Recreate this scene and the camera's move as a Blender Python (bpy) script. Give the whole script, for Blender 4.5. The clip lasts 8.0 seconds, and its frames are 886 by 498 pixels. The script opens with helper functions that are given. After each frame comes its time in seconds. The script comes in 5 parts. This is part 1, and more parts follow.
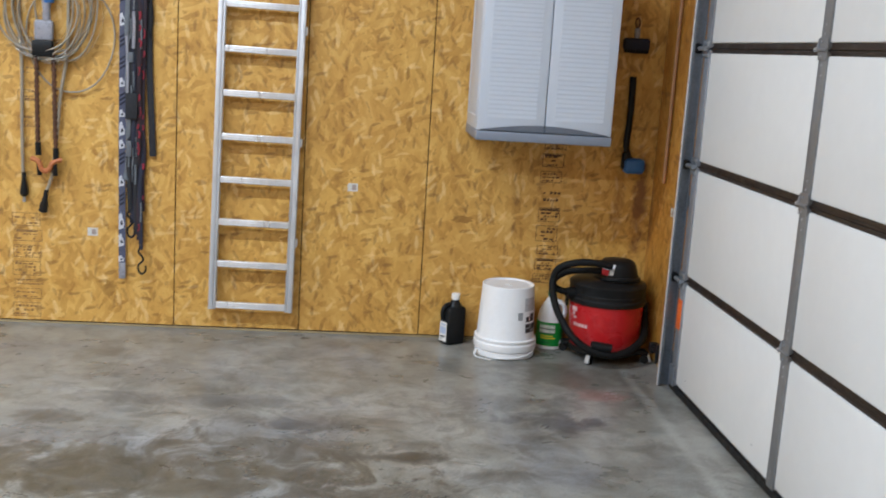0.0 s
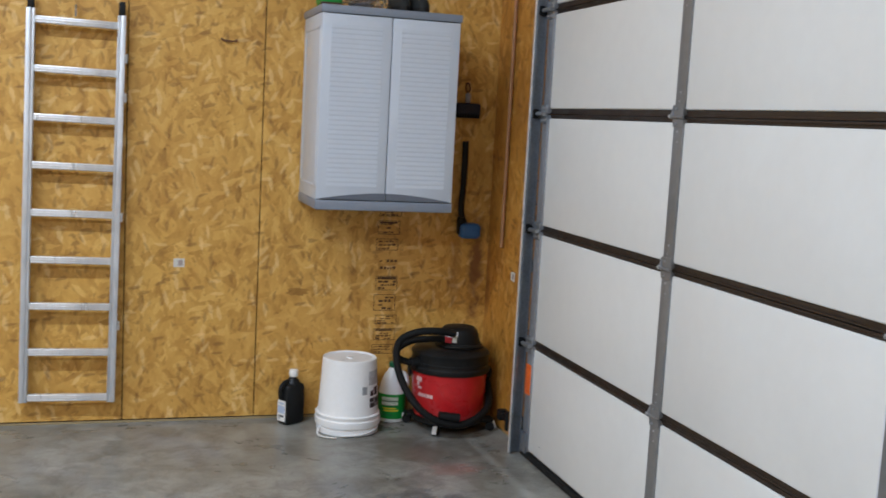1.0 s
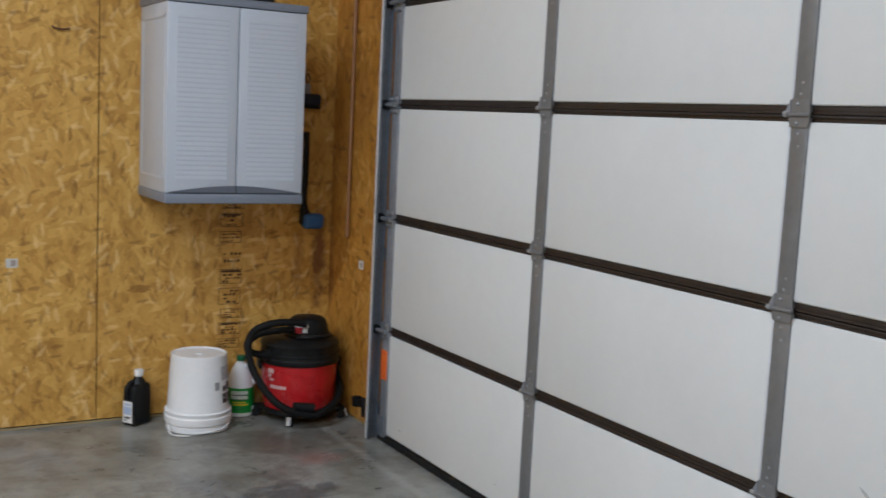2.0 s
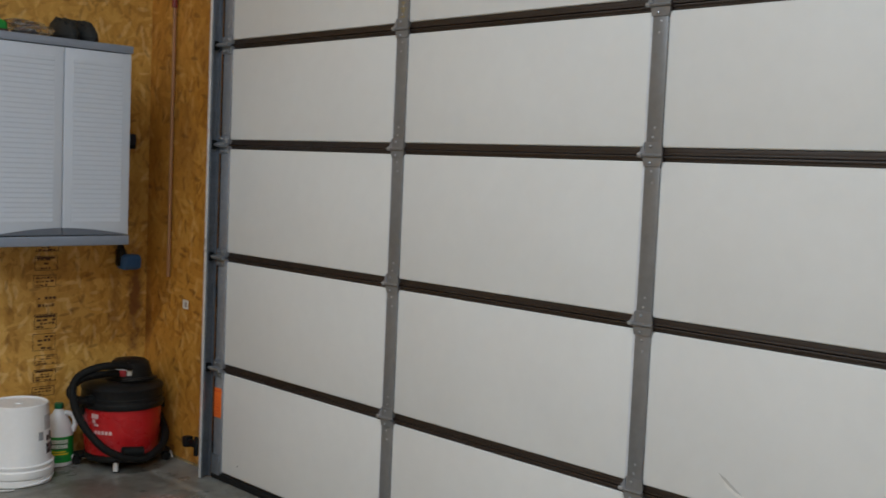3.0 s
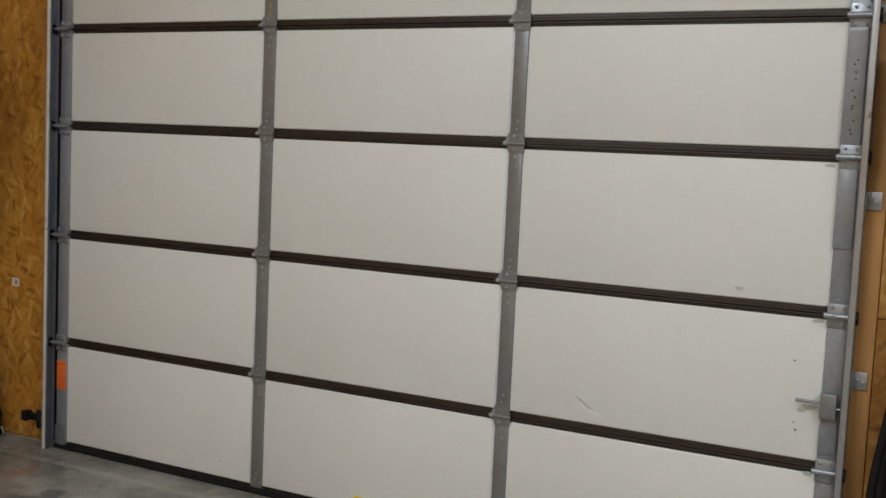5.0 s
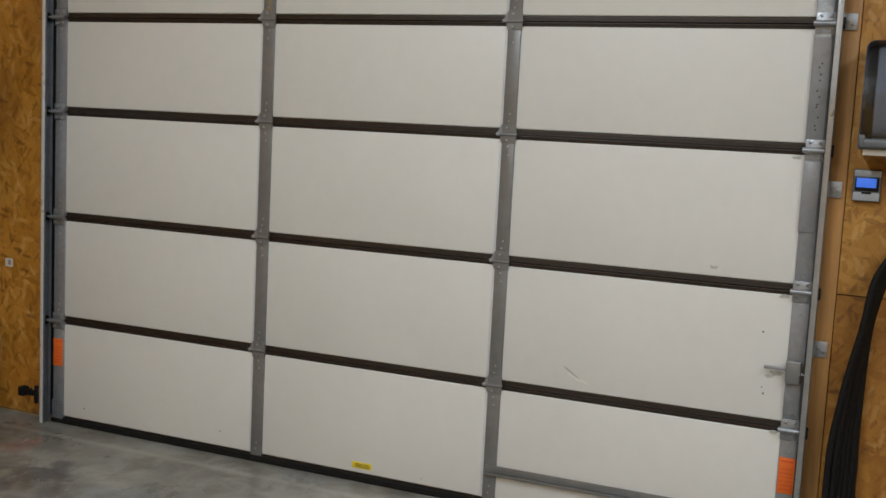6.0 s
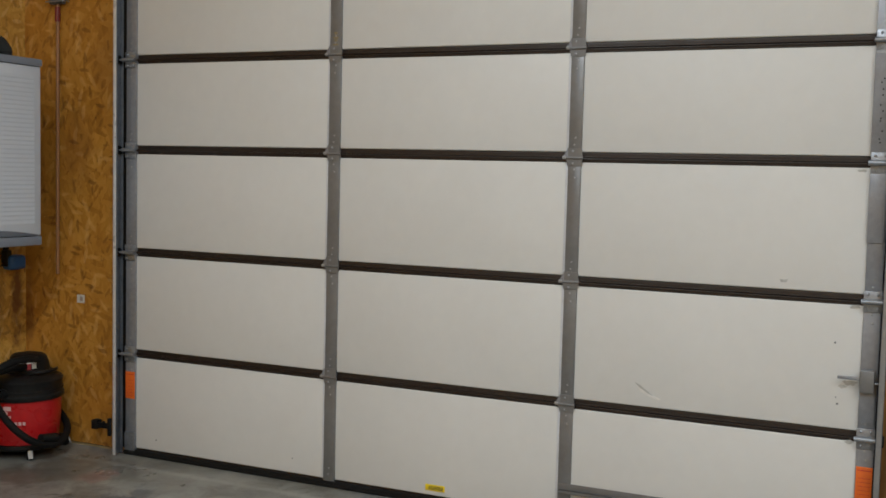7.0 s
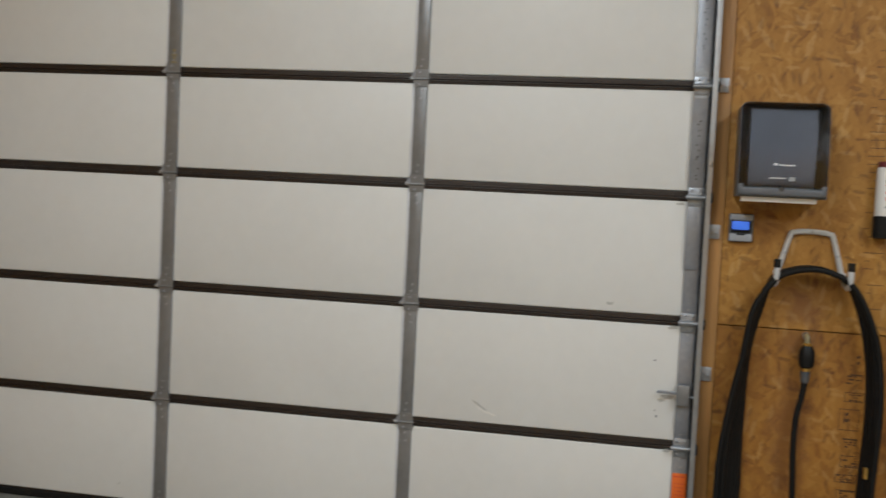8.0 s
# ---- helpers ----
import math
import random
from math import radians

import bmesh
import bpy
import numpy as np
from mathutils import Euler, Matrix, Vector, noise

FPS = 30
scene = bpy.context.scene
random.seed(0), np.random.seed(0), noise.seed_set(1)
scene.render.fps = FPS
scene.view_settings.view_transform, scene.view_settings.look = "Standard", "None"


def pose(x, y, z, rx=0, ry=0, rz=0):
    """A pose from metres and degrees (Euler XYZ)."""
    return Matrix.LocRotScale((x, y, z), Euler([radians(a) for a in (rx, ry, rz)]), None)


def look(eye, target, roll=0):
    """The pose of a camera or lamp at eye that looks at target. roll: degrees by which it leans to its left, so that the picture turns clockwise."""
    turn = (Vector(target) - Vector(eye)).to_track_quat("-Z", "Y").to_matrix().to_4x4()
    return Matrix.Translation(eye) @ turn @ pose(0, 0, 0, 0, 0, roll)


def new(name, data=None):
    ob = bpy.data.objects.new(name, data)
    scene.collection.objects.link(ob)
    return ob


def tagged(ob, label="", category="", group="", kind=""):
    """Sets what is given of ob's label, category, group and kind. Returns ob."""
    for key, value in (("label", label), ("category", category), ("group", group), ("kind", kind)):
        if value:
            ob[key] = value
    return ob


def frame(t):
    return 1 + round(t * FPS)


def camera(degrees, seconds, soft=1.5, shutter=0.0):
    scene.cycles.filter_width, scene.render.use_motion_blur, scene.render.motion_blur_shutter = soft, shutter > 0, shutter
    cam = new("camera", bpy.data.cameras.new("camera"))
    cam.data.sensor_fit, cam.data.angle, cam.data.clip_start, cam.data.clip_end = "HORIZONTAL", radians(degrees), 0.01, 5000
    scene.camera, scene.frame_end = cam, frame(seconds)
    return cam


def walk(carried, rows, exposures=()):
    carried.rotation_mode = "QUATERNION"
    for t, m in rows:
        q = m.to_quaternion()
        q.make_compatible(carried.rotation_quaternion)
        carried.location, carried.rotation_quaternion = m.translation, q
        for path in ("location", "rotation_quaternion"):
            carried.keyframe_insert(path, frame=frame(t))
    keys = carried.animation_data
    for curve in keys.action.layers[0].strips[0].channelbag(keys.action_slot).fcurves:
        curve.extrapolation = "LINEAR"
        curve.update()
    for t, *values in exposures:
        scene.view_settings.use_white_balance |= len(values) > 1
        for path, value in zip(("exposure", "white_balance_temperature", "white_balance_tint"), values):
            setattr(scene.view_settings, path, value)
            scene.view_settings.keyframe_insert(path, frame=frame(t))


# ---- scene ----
cam = camera(45.5, 8.0, soft=1.6, shutter=0.3)
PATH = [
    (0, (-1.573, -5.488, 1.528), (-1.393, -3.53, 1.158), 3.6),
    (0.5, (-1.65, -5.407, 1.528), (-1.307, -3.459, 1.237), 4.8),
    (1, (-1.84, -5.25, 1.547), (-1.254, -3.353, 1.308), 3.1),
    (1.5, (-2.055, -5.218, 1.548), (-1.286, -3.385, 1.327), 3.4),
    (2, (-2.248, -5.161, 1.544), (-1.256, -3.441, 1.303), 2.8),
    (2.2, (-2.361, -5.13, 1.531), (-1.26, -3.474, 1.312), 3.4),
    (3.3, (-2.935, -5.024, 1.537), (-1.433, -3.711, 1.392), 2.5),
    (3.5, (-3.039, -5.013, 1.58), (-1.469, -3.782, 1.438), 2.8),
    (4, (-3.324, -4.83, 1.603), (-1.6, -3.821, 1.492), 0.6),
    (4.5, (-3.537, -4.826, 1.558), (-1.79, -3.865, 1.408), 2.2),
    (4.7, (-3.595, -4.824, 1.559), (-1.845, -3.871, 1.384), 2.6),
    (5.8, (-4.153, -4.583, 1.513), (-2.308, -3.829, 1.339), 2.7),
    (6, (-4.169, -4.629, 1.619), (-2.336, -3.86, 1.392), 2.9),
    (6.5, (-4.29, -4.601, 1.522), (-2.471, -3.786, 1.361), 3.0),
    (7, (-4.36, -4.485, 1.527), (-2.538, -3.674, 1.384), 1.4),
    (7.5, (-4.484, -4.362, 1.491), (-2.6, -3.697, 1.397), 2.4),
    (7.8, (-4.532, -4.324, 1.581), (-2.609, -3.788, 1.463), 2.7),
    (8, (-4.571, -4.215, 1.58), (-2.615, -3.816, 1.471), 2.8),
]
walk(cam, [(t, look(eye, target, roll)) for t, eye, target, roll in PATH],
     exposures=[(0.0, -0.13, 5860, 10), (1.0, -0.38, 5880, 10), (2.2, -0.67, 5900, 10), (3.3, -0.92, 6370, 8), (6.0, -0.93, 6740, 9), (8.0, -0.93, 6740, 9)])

# ---- light ----
world = bpy.data.worlds.new("world")
scene.world = world
world.use_nodes = True
world.node_tree.nodes["Background"].inputs[0].default_value = (0.05, 0.05, 0.05, 1)
LAMP_WATTS = 186
CEILING_Z = 4.2
LAMP_SPOTS = [(-3.50, -3.05), (-3.50, -7.1), (-7.1, -3.05), (-7.1, -7.1)]
for lx, ly in LAMP_SPOTS:
    lamp = bpy.data.lights.new("shop_light_glow", "AREA")
    lamp.shape, lamp.size, lamp.size_y = "RECTANGLE", 2.40, 0.22
    lamp.energy, lamp.color = LAMP_WATTS, (0.840, 0.937, 1.03)
    new("shop_light_glow", lamp).matrix_world = pose(lx, ly, CEILING_Z - 0.13)


# ---- materials ----
class Nodes:
    def __init__(self, name):
        self.m = bpy.data.materials.new(name)
        self.m.use_nodes = True
        self.t = self.m.node_tree
        self.b = self.t.nodes["Principled BSDF"]

    def n(self, kind, **sets):
        node = self.t.nodes.new(kind)
        for k, v in sets.items():
            node.inputs[k].default_value = v
        return node

    def link(self, a, b):
        self.t.links.new(a, b)

    def math(self, op, a, b=0.0, clamp=False):
        node = self.t.nodes.new("ShaderNodeMath")
        node.operation, node.use_clamp = op, clamp
        for i, v in enumerate((a, b)):
            if isinstance(v, (int, float)):
                node.inputs[i].default_value = v
            else:
                self.link(v, node.inputs[i])
        return node.outputs[0]

    def mix(self, f, a, b, mode="MIX"):
        node = self.t.nodes.new("ShaderNodeMix")
        node.data_type, node.blend_type = "RGBA", mode
        for sock, v in ((node.inputs[0], f), (node.inputs[6], a), (node.inputs[7], b)):
            if isinstance(v, (int, float)):
                sock.default_value = v
            elif isinstance(v, tuple):
                sock.default_value = (*v, 1) if len(v) == 3 else v
            else:
                self.link(v, sock)
        return node.outputs[2]

    def ramp(self, fac, stops):
        node = self.t.nodes.new("ShaderNodeValToRGB")
        els = node.color_ramp.elements
        while len(els) < len(stops):
            els.new(0.5)
        for e, (p, c) in zip(els, stops):
            e.position = p
            e.color = (*c, 1) if isinstance(c, tuple) else (c, c, c, 1)
        self.link(fac, node.inputs[0])
        return node.outputs[0]

    def noise(self, vec, scale, detail=4.0, rough=0.55, distort=0.0):
        node = self.n("ShaderNodeTexNoise", Scale=scale, Detail=detail, Roughness=rough, Distortion=distort)
        self.link(vec, node.inputs["Vector"])
        return node.outputs["Fac"]

    def place(self):
        return self.t.nodes.new("ShaderNodeNewGeometry").outputs["Position"]

    def stretch(self, vec, scale, rot=(0, 0, 0)):
        node = self.t.nodes.new("ShaderNodeMapping")
        node.inputs["Scale"].default_value = scale
        node.inputs["Rotation"].default_value = rot
        self.link(vec, node.inputs["Vector"])
        return node.outputs[0]

    def bump(self, height, strength, distance):
        node = self.n("ShaderNodeBump", Strength=strength, Distance=distance)
        self.link(height, node.inputs["Height"])
        self.link(node.outputs[0], self.b.inputs["Normal"])


def plain(name, color, rough=0.5, metal=0.0, vary=0.12, scale=14.0, dirt=0.0, bump=0.0, grain=(1, 1, 1), spread=0.12, gloss=0.5):
    """A surface with fine and broad variation of tone and gloss, and a little dirt."""
    s = Nodes(name)
    p = s.stretch(s.place(), grain)
    fine, broad = s.noise(p, scale * 6, 3), s.noise(p, scale, 5, 0.6, 0.4)
    both = s.math("ADD", s.math("MULTIPLY", fine, 0.45), s.math("MULTIPLY", broad, 0.55))
    lo, hi = tuple(c * (1 - vary) for c in color), tuple(min(1, c * (1 + vary)) for c in color)
    col = s.ramp(both, [(0.32, lo), (0.68, hi)])
    if dirt:
        spots = s.ramp(s.noise(p, scale * 0.5, 6, 0.7, 0.8), [(0.52, 0.0), (0.75, 1.0)])
        col = s.mix(s.math("MULTIPLY", spots, dirt), col, tuple(c * 0.35 + 0.02 for c in color))
    s.link(col, s.b.inputs["Base Color"])
    s.b.inputs["Metallic"].default_value = metal
    s.b.inputs["Specular IOR Level"].default_value = gloss
    s.link(s.ramp(broad, [(0.3, max(0.03, rough - spread)), (0.7, min(1.0, rough + spread))]), s.b.inputs["Roughness"])
    if bump:
        s.bump(both, bump, 0.004)
    return s.m


def strand_board(name, tint=(1.0, 1.0, 1.0), marks=(), dark=0.60, size=1.35, rough=(0.62, 0.42)):
    """Oriented strand board: overlapping elongated wood strands of many tones; size: length of the strands against the usual."""
    s = Nodes(name)
    sep = s.t.nodes.new("ShaderNodeSeparateXYZ")
    s.link(s.place(), sep.inputs[0])
    along = s.math("ADD", sep.outputs[0], sep.outputs[1])
    com = s.t.nodes.new("ShaderNodeCombineXYZ")
    s.link(along, com.inputs[0])
    s.link(sep.outputs[2], com.inputs[1])
    uv = s.stretch(com.outputs[0], (1 / size, 1 / size, 1))

    def push(vec, scale, detail, amount):
        """Bends the pattern a little, so that no strand is ruler-straight."""
        bend = s.n("ShaderNodeTexNoise", Scale=scale, Detail=detail, Roughness=0.6)
        s.link(vec, bend.inputs["Vector"])
        off = s.t.nodes.new("ShaderNodeVectorMath")
        off.operation = "MULTIPLY_ADD"
        s.link(bend.outputs["Color"], off.inputs[0])
        off.inputs[1].default_value = (amount, amount, 0)
        s.link(vec, off.inputs[2])
        return off.outputs[0]

    wavy = push(push(uv, 9.0, 3.0, 0.030), 55.0, 2.0, 0.010)

    def strands(turn, sx, sy, shift):
        rot = s.stretch(wavy, (1, 1, 1), (0, 0, radians(turn)))
        add = s.t.nodes.new("ShaderNodeVectorMath")
        add.operation = "ADD"
        s.link(s.stretch(rot, (sx, sy, 1)), add.inputs[0])
        add.inputs[1].default_value = (shift * 13.7, shift * 7.3, 0)
        vor = s.t.nodes.new("ShaderNodeTexVoronoi")
        vor.voronoi_dimensions = "2D"
        vor.inputs["Scale"].default_value = 1.0
        s.link(add.outputs[0], vor.inputs["Vector"])
        parts = s.t.nodes.new("ShaderNodeSeparateColor")
        s.link(vor.outputs["Color"], parts.inputs[0])
        return rot, vor.outputs["Distance"], parts

    tone = rim_shade = None
    for turn, sx, sy, cut, shift in ((4, 46, 12, 0.0, 0.0), (-16, 52, 13, 0.45, 3.1), (24, 50, 12, 0.55, 7.7), (-43, 54, 15, 0.72, 1.9), (72, 52, 14, 0.80, 5.3)):
        rot, far, parts = strands(turn, sx, sy, shift)
        fibre = s.noise(s.stretch(rot, (260, 16, 1)), 1.0, 3, 0.65)
        mine = s.math("ADD", s.math("MULTIPLY", parts.outputs[0], 0.70), s.math("MULTIPLY", fibre, 0.34))
        # the edge of a strand lies a little deeper; its shade goes into the colour
        low = s.ramp(far, [(0.52, 0.0), (0.72, 1.0)])
        if tone is None:
            tone, rim_shade = mine, low
        else:
            here = s.math("GREATER_THAN", parts.outputs[1], cut)
            away = s.math("SUBTRACT", 1.0, here)
            tone = s.math("ADD", s.math("MULTIPLY", tone, away), s.math("MULTIPLY", mine, here))
            rim_shade = s.math("ADD", s.math("MULTIPLY", rim_shade, away), s.math("MULTIPLY", low, here))
    soft = s.noise(s.stretch(wavy, (13, 7, 1)), 1.0, 6, 0.66)
    tone = s.math("ADD", s.math("MULTIPLY", tone, 0.42), s.math("MULTIPLY", soft, 0.66))
    col = s.ramp(tone, [(0.25, (0.24, 0.115, 0.020)), (0.38, (0.43, 0.232, 0.042)), (0.50, (0.55, 0.318, 0.064)), (0.62, (0.62, 0.372, 0.082)),
                        (0.74, (0.69, 0.445, 0.122)), (0.88, (0.84, 0.61, 0.25))])
    blot = s.noise(uv, 1.6, 4, 0.6)
    col = s.mix(s.ramp(blot, [(0.38, 0.0), (0.7, 0.35)]), col, (0.46, 0.240, 0.050))
    col = s.mix(1.0, col, tint, "MULTIPLY")
    deep = (0.17 * tint[0] ** 1.5, 0.078 * tint[1] ** 1.5, 0.017 * tint[2])
    bright = (0.86 * tint[0], 0.66 * tint[1], 0.31 * tint[2])
    # single strands that stand out, pale or brown
    height = tone
    for turn, sx, sy, shift, cut, shade, much in ((-12, 40, 11, 21.3, 0.90, bright, 0.42), (38, 44, 12, 33.9, 0.93, bright, 0.38), (86, 46, 13, 27.2, 0.95, bright, 0.36),
                                                  (8, 50, 14, 41.7, 0.935, deep, dark * 0.62), (-30, 54, 17, 47.1, 0.94, deep, dark * 0.55), (80, 48, 15, 53.3, 0.955, deep, dark * 0.7)):
        rot, far, parts = strands(turn, sx, sy, shift)
        shape = s.math("MULTIPLY", s.math("GREATER_THAN", parts.outputs[2], cut), s.ramp(far, [(0.30, 1.0), (0.46, 0.0)]))
        grain = s.ramp(s.noise(s.stretch(rot, (220, 14, 1)), 1.0, 3, 0.6), [(0.25, 0.55), (0.6, 1.0)])
        shape = s.math("MULTIPLY", shape, s.math("MULTIPLY", grain, much))
        col = s.mix(shape, col, shade)
        height = s.math("ADD", height, s.math("MULTIPLY", shape, 0.3 if shade is bright else -0.5))
    torn = s.ramp(s.noise(uv, 26.0, 4, 0.7), [(0.53, 0.0), (0.62, 1.0)])
    flecks = s.ramp(s.noise(s.stretch(wavy, (52, 30, 1), (0, 0, radians(20))), 1.0, 4, 0.74), [(0.675, 0.0), (0.71, 1.0)])
    # broken strand outlines join the flecks, painted dark as small shadows between strands
    flecks = s.math("MAXIMUM", flecks, s.math("MULTIPLY", s.math("MULTIPLY", rim_shade, torn), 0.6))
    col = s.mix(s.math("MULTIPLY", flecks, dark), col, deep)
    # water stains and darker patches: along the wall, height, half width, half height, depth of tone
    for mu, mz, ru, rz, much in marks:
        du = s.math("MULTIPLY", s.math("SUBTRACT", along, mu), 1.0 / ru)
        dv = s.math("MULTIPLY", s.math("SUBTRACT", sep.outputs[2], mz), 1.0 / rz)
        ring = s.math("SQRT", s.math("ADD", s.math("MULTIPLY", du, du), s.math("MULTIPLY", dv, dv)))
        seep = s.math("SUBTRACT", s.math("MULTIPLY", s.noise(uv, 14.0, 6, 0.66), 1.8), ring)
        col = s.mix(s.math("MULTIPLY", s.ramp(seep, [(0.0, 0.0), (0.55, 1.0)]), much), col, (0.16, 0.060, 0.022))
    s.link(col, s.b.inputs["Base Color"])
    s.link(s.ramp(tone, [(0.0, rough[0]), (1.0, rough[1])]), s.b.inputs["Roughness"])
    s.bump(s.math("ADD", height, s.math("MULTIPLY", flecks, -0.4)), 0.35, 0.003)
    return s.m


def concrete(name):
    """Sealed, worn concrete slab with crisp oil-dark blotches, an old brown spill and hazy patches."""
    s = Nodes(name)
    p = s.place()
    sep = s.t.nodes.new("ShaderNodeSeparateXYZ")
    s.link(p, sep.inputs[0])
    mott = s.noise(p, 2.3, 10, 0.62, 0.3)
    col = s.ramp(mott, [(0.34, (0.166, 0.160, 0.140)), (0.5, (0.246, 0.240, 0.215)), (0.66, (0.325, 0.319, 0.292))])
    cool = s.ramp(s.noise(p, 1.5, 5, 0.6, 0.5), [(0.50, 0.0), (0.66, 0.55)])
    col = s.mix(cool, col, (0.205, 0.216, 0.238))
    rust = s.ramp(s.noise(p, 1.9, 4, 0.55), [(0.58, 0.0), (0.75, 0.25)])
    col = s.mix(rust, col, (0.29, 0.215, 0.17))
    fine = s.noise(p, 5.5, 9, 0.68, 0.9)
    # old spills, drips and one reddish patch: x, y, half length across, half length out, tone, depth
    for x, y, rx, ry, tone, much in ((-2.35, -1.92, 1.15, 0.40, (0.078, 0.066, 0.044), 0.9), (-1.40, -2.10, 0.55, 0.22, (0.090, 0.084, 0.074), 0.8), (-1.72, -1.62, 0.42, 0.17, (0.095, 0.088, 0.076), 0.75),
                                     (-1.74, -1.38, 0.30, 0.10, (0.080, 0.082, 0.088), 0.75), (-0.64, -1.26, 0.26, 0.15, (0.075, 0.078, 0.090), 0.75), (-1.38, -1.70, 0.30, 0.06, (0.075, 0.070, 0.062), 0.8),
                                     (-2.72, -1.36, 0.24, 0.09, (0.095, 0.092, 0.084), 0.75), (-2.10, -1.12, 0.60, 0.10, (0.130, 0.130, 0.132), 0.6), (-0.85, -1.00, 0.45, 0.14, (0.120, 0.112, 0.108), 0.5),
                                     (-0.97, -1.86, 0.26, 0.10, (0.085, 0.080, 0.070), 0.7), (-0.37, -0.88, 0.16, 0.10, (0.34, 0.16, 0.14), 0.45), (-0.30, -1.75, 0.18, 0.30, (0.11, 0.105, 0.095), 0.5), (-0.45, -0.62, 0.40, 0.22, (0.105, 0.092, 0.074), 0.7), (-0.18, -0.95, 0.12, 0.30, (0.12, 0.11, 0.095), 0.5)):
        du = s.math("MULTIPLY", s.math("SUBTRACT", sep.outputs[0], x), 1.0 / rx)
        dv = s.math("MULTIPLY", s.math("SUBTRACT", sep.outputs[1], y), 1.0 / ry)
        ring = s.math("SQRT", s.math("ADD", s.math("MULTIPLY", du, du), s.math("MULTIPLY", dv, dv)))
        seep = s.math("ADD", s.math("MULTIPLY", ring, -0.30), fine)
        col = s.mix(s.math("MULTIPLY", s.ramp(seep, [(0.22, 0.0), (0.33, 0.75), (0.46, 1.0)]), much), col, tone)
    # scattered darker flecks and blotches all over, thinning towards the walls
    out = s.math("MULTIPLY", s.math("ADD", sep.outputs[1], 0.25), -1.0, True)
    gate = s.math("MULTIPLY", s.ramp(s.noise(p, 0.9, 4, 0.6), [(0.40, 0.0), (0.58, 1.0)]), out)
    blots = s.noise(s.stretch(p, (1, 1.2, 1)), 4.2, 8, 0.66, 0.9)
    col = s.mix(s.math("MULTIPLY", s.ramp(blots, [(0.525, 0.0), (0.585, 1.0)]), s.math("MULTIPLY", gate, 0.72)), col, (0.092, 0.086, 0.076))
    mid = s.noise(p, 7.5, 8, 0.66, 0.6)
    col = s.mix(1.0, col, s.ramp(mid, [(0.34, (0.70, 0.68, 0.64)), (0.52, (1.0, 1.0, 1.0)), (0.68, (1.14, 1.14, 1.13))]), "MULTIPLY")
    specks = s.noise(p, 15.0, 7, 0.68, 0.7)
    col = s.mix(s.math("MULTIPLY", s.ramp(specks, [(0.58, 0.0), (0.65, 1.0)]), s.math("MULTIPLY", s.math("ADD", gate, 0.25), 0.5)), col, (0.078, 0.074, 0.068))
    pale = s.ramp(s.noise(p, 3.4, 7, 0.66, 0.6), [(0.60, 0.0), (0.70, 0.22)])
    col = s.mix(pale, col, (0.38, 0.375, 0.345))
    edge = s.math("ABSOLUTE", s.math("ADD", sep.outputs[0], 0.17))
    col = s.mix(s.ramp(edge, [(0.006, 0.26), (0.035, 0.0)]), col, (0.50, 0.485, 0.45))
    grit = s.noise(p, 160, 2, 0.5)
    col = s.mix(1.0, col, s.mix(s.ramp(grit, [(0.3, 0.0), (0.7, 1.0)]), (0.88, 0.88, 0.87), (1.18, 1.18, 1.17)), "MULTIPLY")
    s.link(col, s.b.inputs["Base Color"])
    s.link(s.ramp(s.math("ADD", s.math("MULTIPLY", mott, 0.6), s.math("MULTIPLY", blots, 0.4)), [(0.3, 0.22), (0.7, 0.40)]), s.b.inputs["Roughness"])
    s.b.inputs["Specular IOR Level"].default_value = 0.38
    s.bump(s.math("ADD", s.math("MULTIPLY", mott, 0.8), s.math("MULTIPLY", grit, 0.2)), 0.10, 0.004)
    return s.m


def clear(name, color, rough=0.08, ior=1.45):
    s = Nodes(name)
    s.b.inputs["Base Color"].default_value = (*color, 1)
    s.b.inputs["Transmission Weight"].default_value = 1.0
    s.b.inputs["IOR"].default_value = ior
    s.link(s.ramp(s.noise(s.place(), 30, 3), [(0.3, rough), (0.7, rough + 0.1)]), s.b.inputs["Roughness"])
    return s.m


# Marks: two water stains by the corner, then a broad faint darkening above.
OSB = strand_board("strand_board", (1.03, 0.98, 0.96), ((-0.035, 0.80, 0.055, 0.36, 0.85), (-0.15, 0.78, 0.045, 0.26, 0.35), (0.0, 1.35, 0.16, 0.60, 0.08)), 0.80, 1.12)
# East boards: browner tone, with that wall's weaker light put into the tints.
OSB_WARM_DIM = strand_board("strand_board_warm_dim", (0.84, 0.655, 0.475), ((0.0, 0.70, 0.05, 0.34, 0.5), (-0.35, 1.60, 0.14, 0.30, 0.3), (-0.55, 2.05, 0.16, 0.28, 0.25)), 0.85, 1.3, (0.50, 0.32))
# Marks: stain at the board seam, darker patch below the dispenser.
OSB_BROWN_DIM = strand_board("strand_board_brown_dim", (0.66, 0.53, 0.41), ((-4.79, 1.16, 0.12, 0.12, 0.6), (-4.62, 1.60, 0.09, 0.16, 0.35)), 0.7, 1.05)
# Marks: darker patch inside the hose loops, stain at the board seam.
OSB_LOW_DIM = strand_board("strand_board_umber_dim", (0.58, 0.43, 0.30), ((-4.76, 0.62, 0.11, 0.40, 0.45), (-4.79, 1.03, 0.12, 0.10, 0.5)), 0.75, 1.05)
CONCRETE = concrete("sealed_concrete")
BACKING = plain("dark_gap", (0.03, 0.022, 0.015), 0.9)
CEIL = plain("white_ceiling", (0.78, 0.78, 0.76), 0.6)
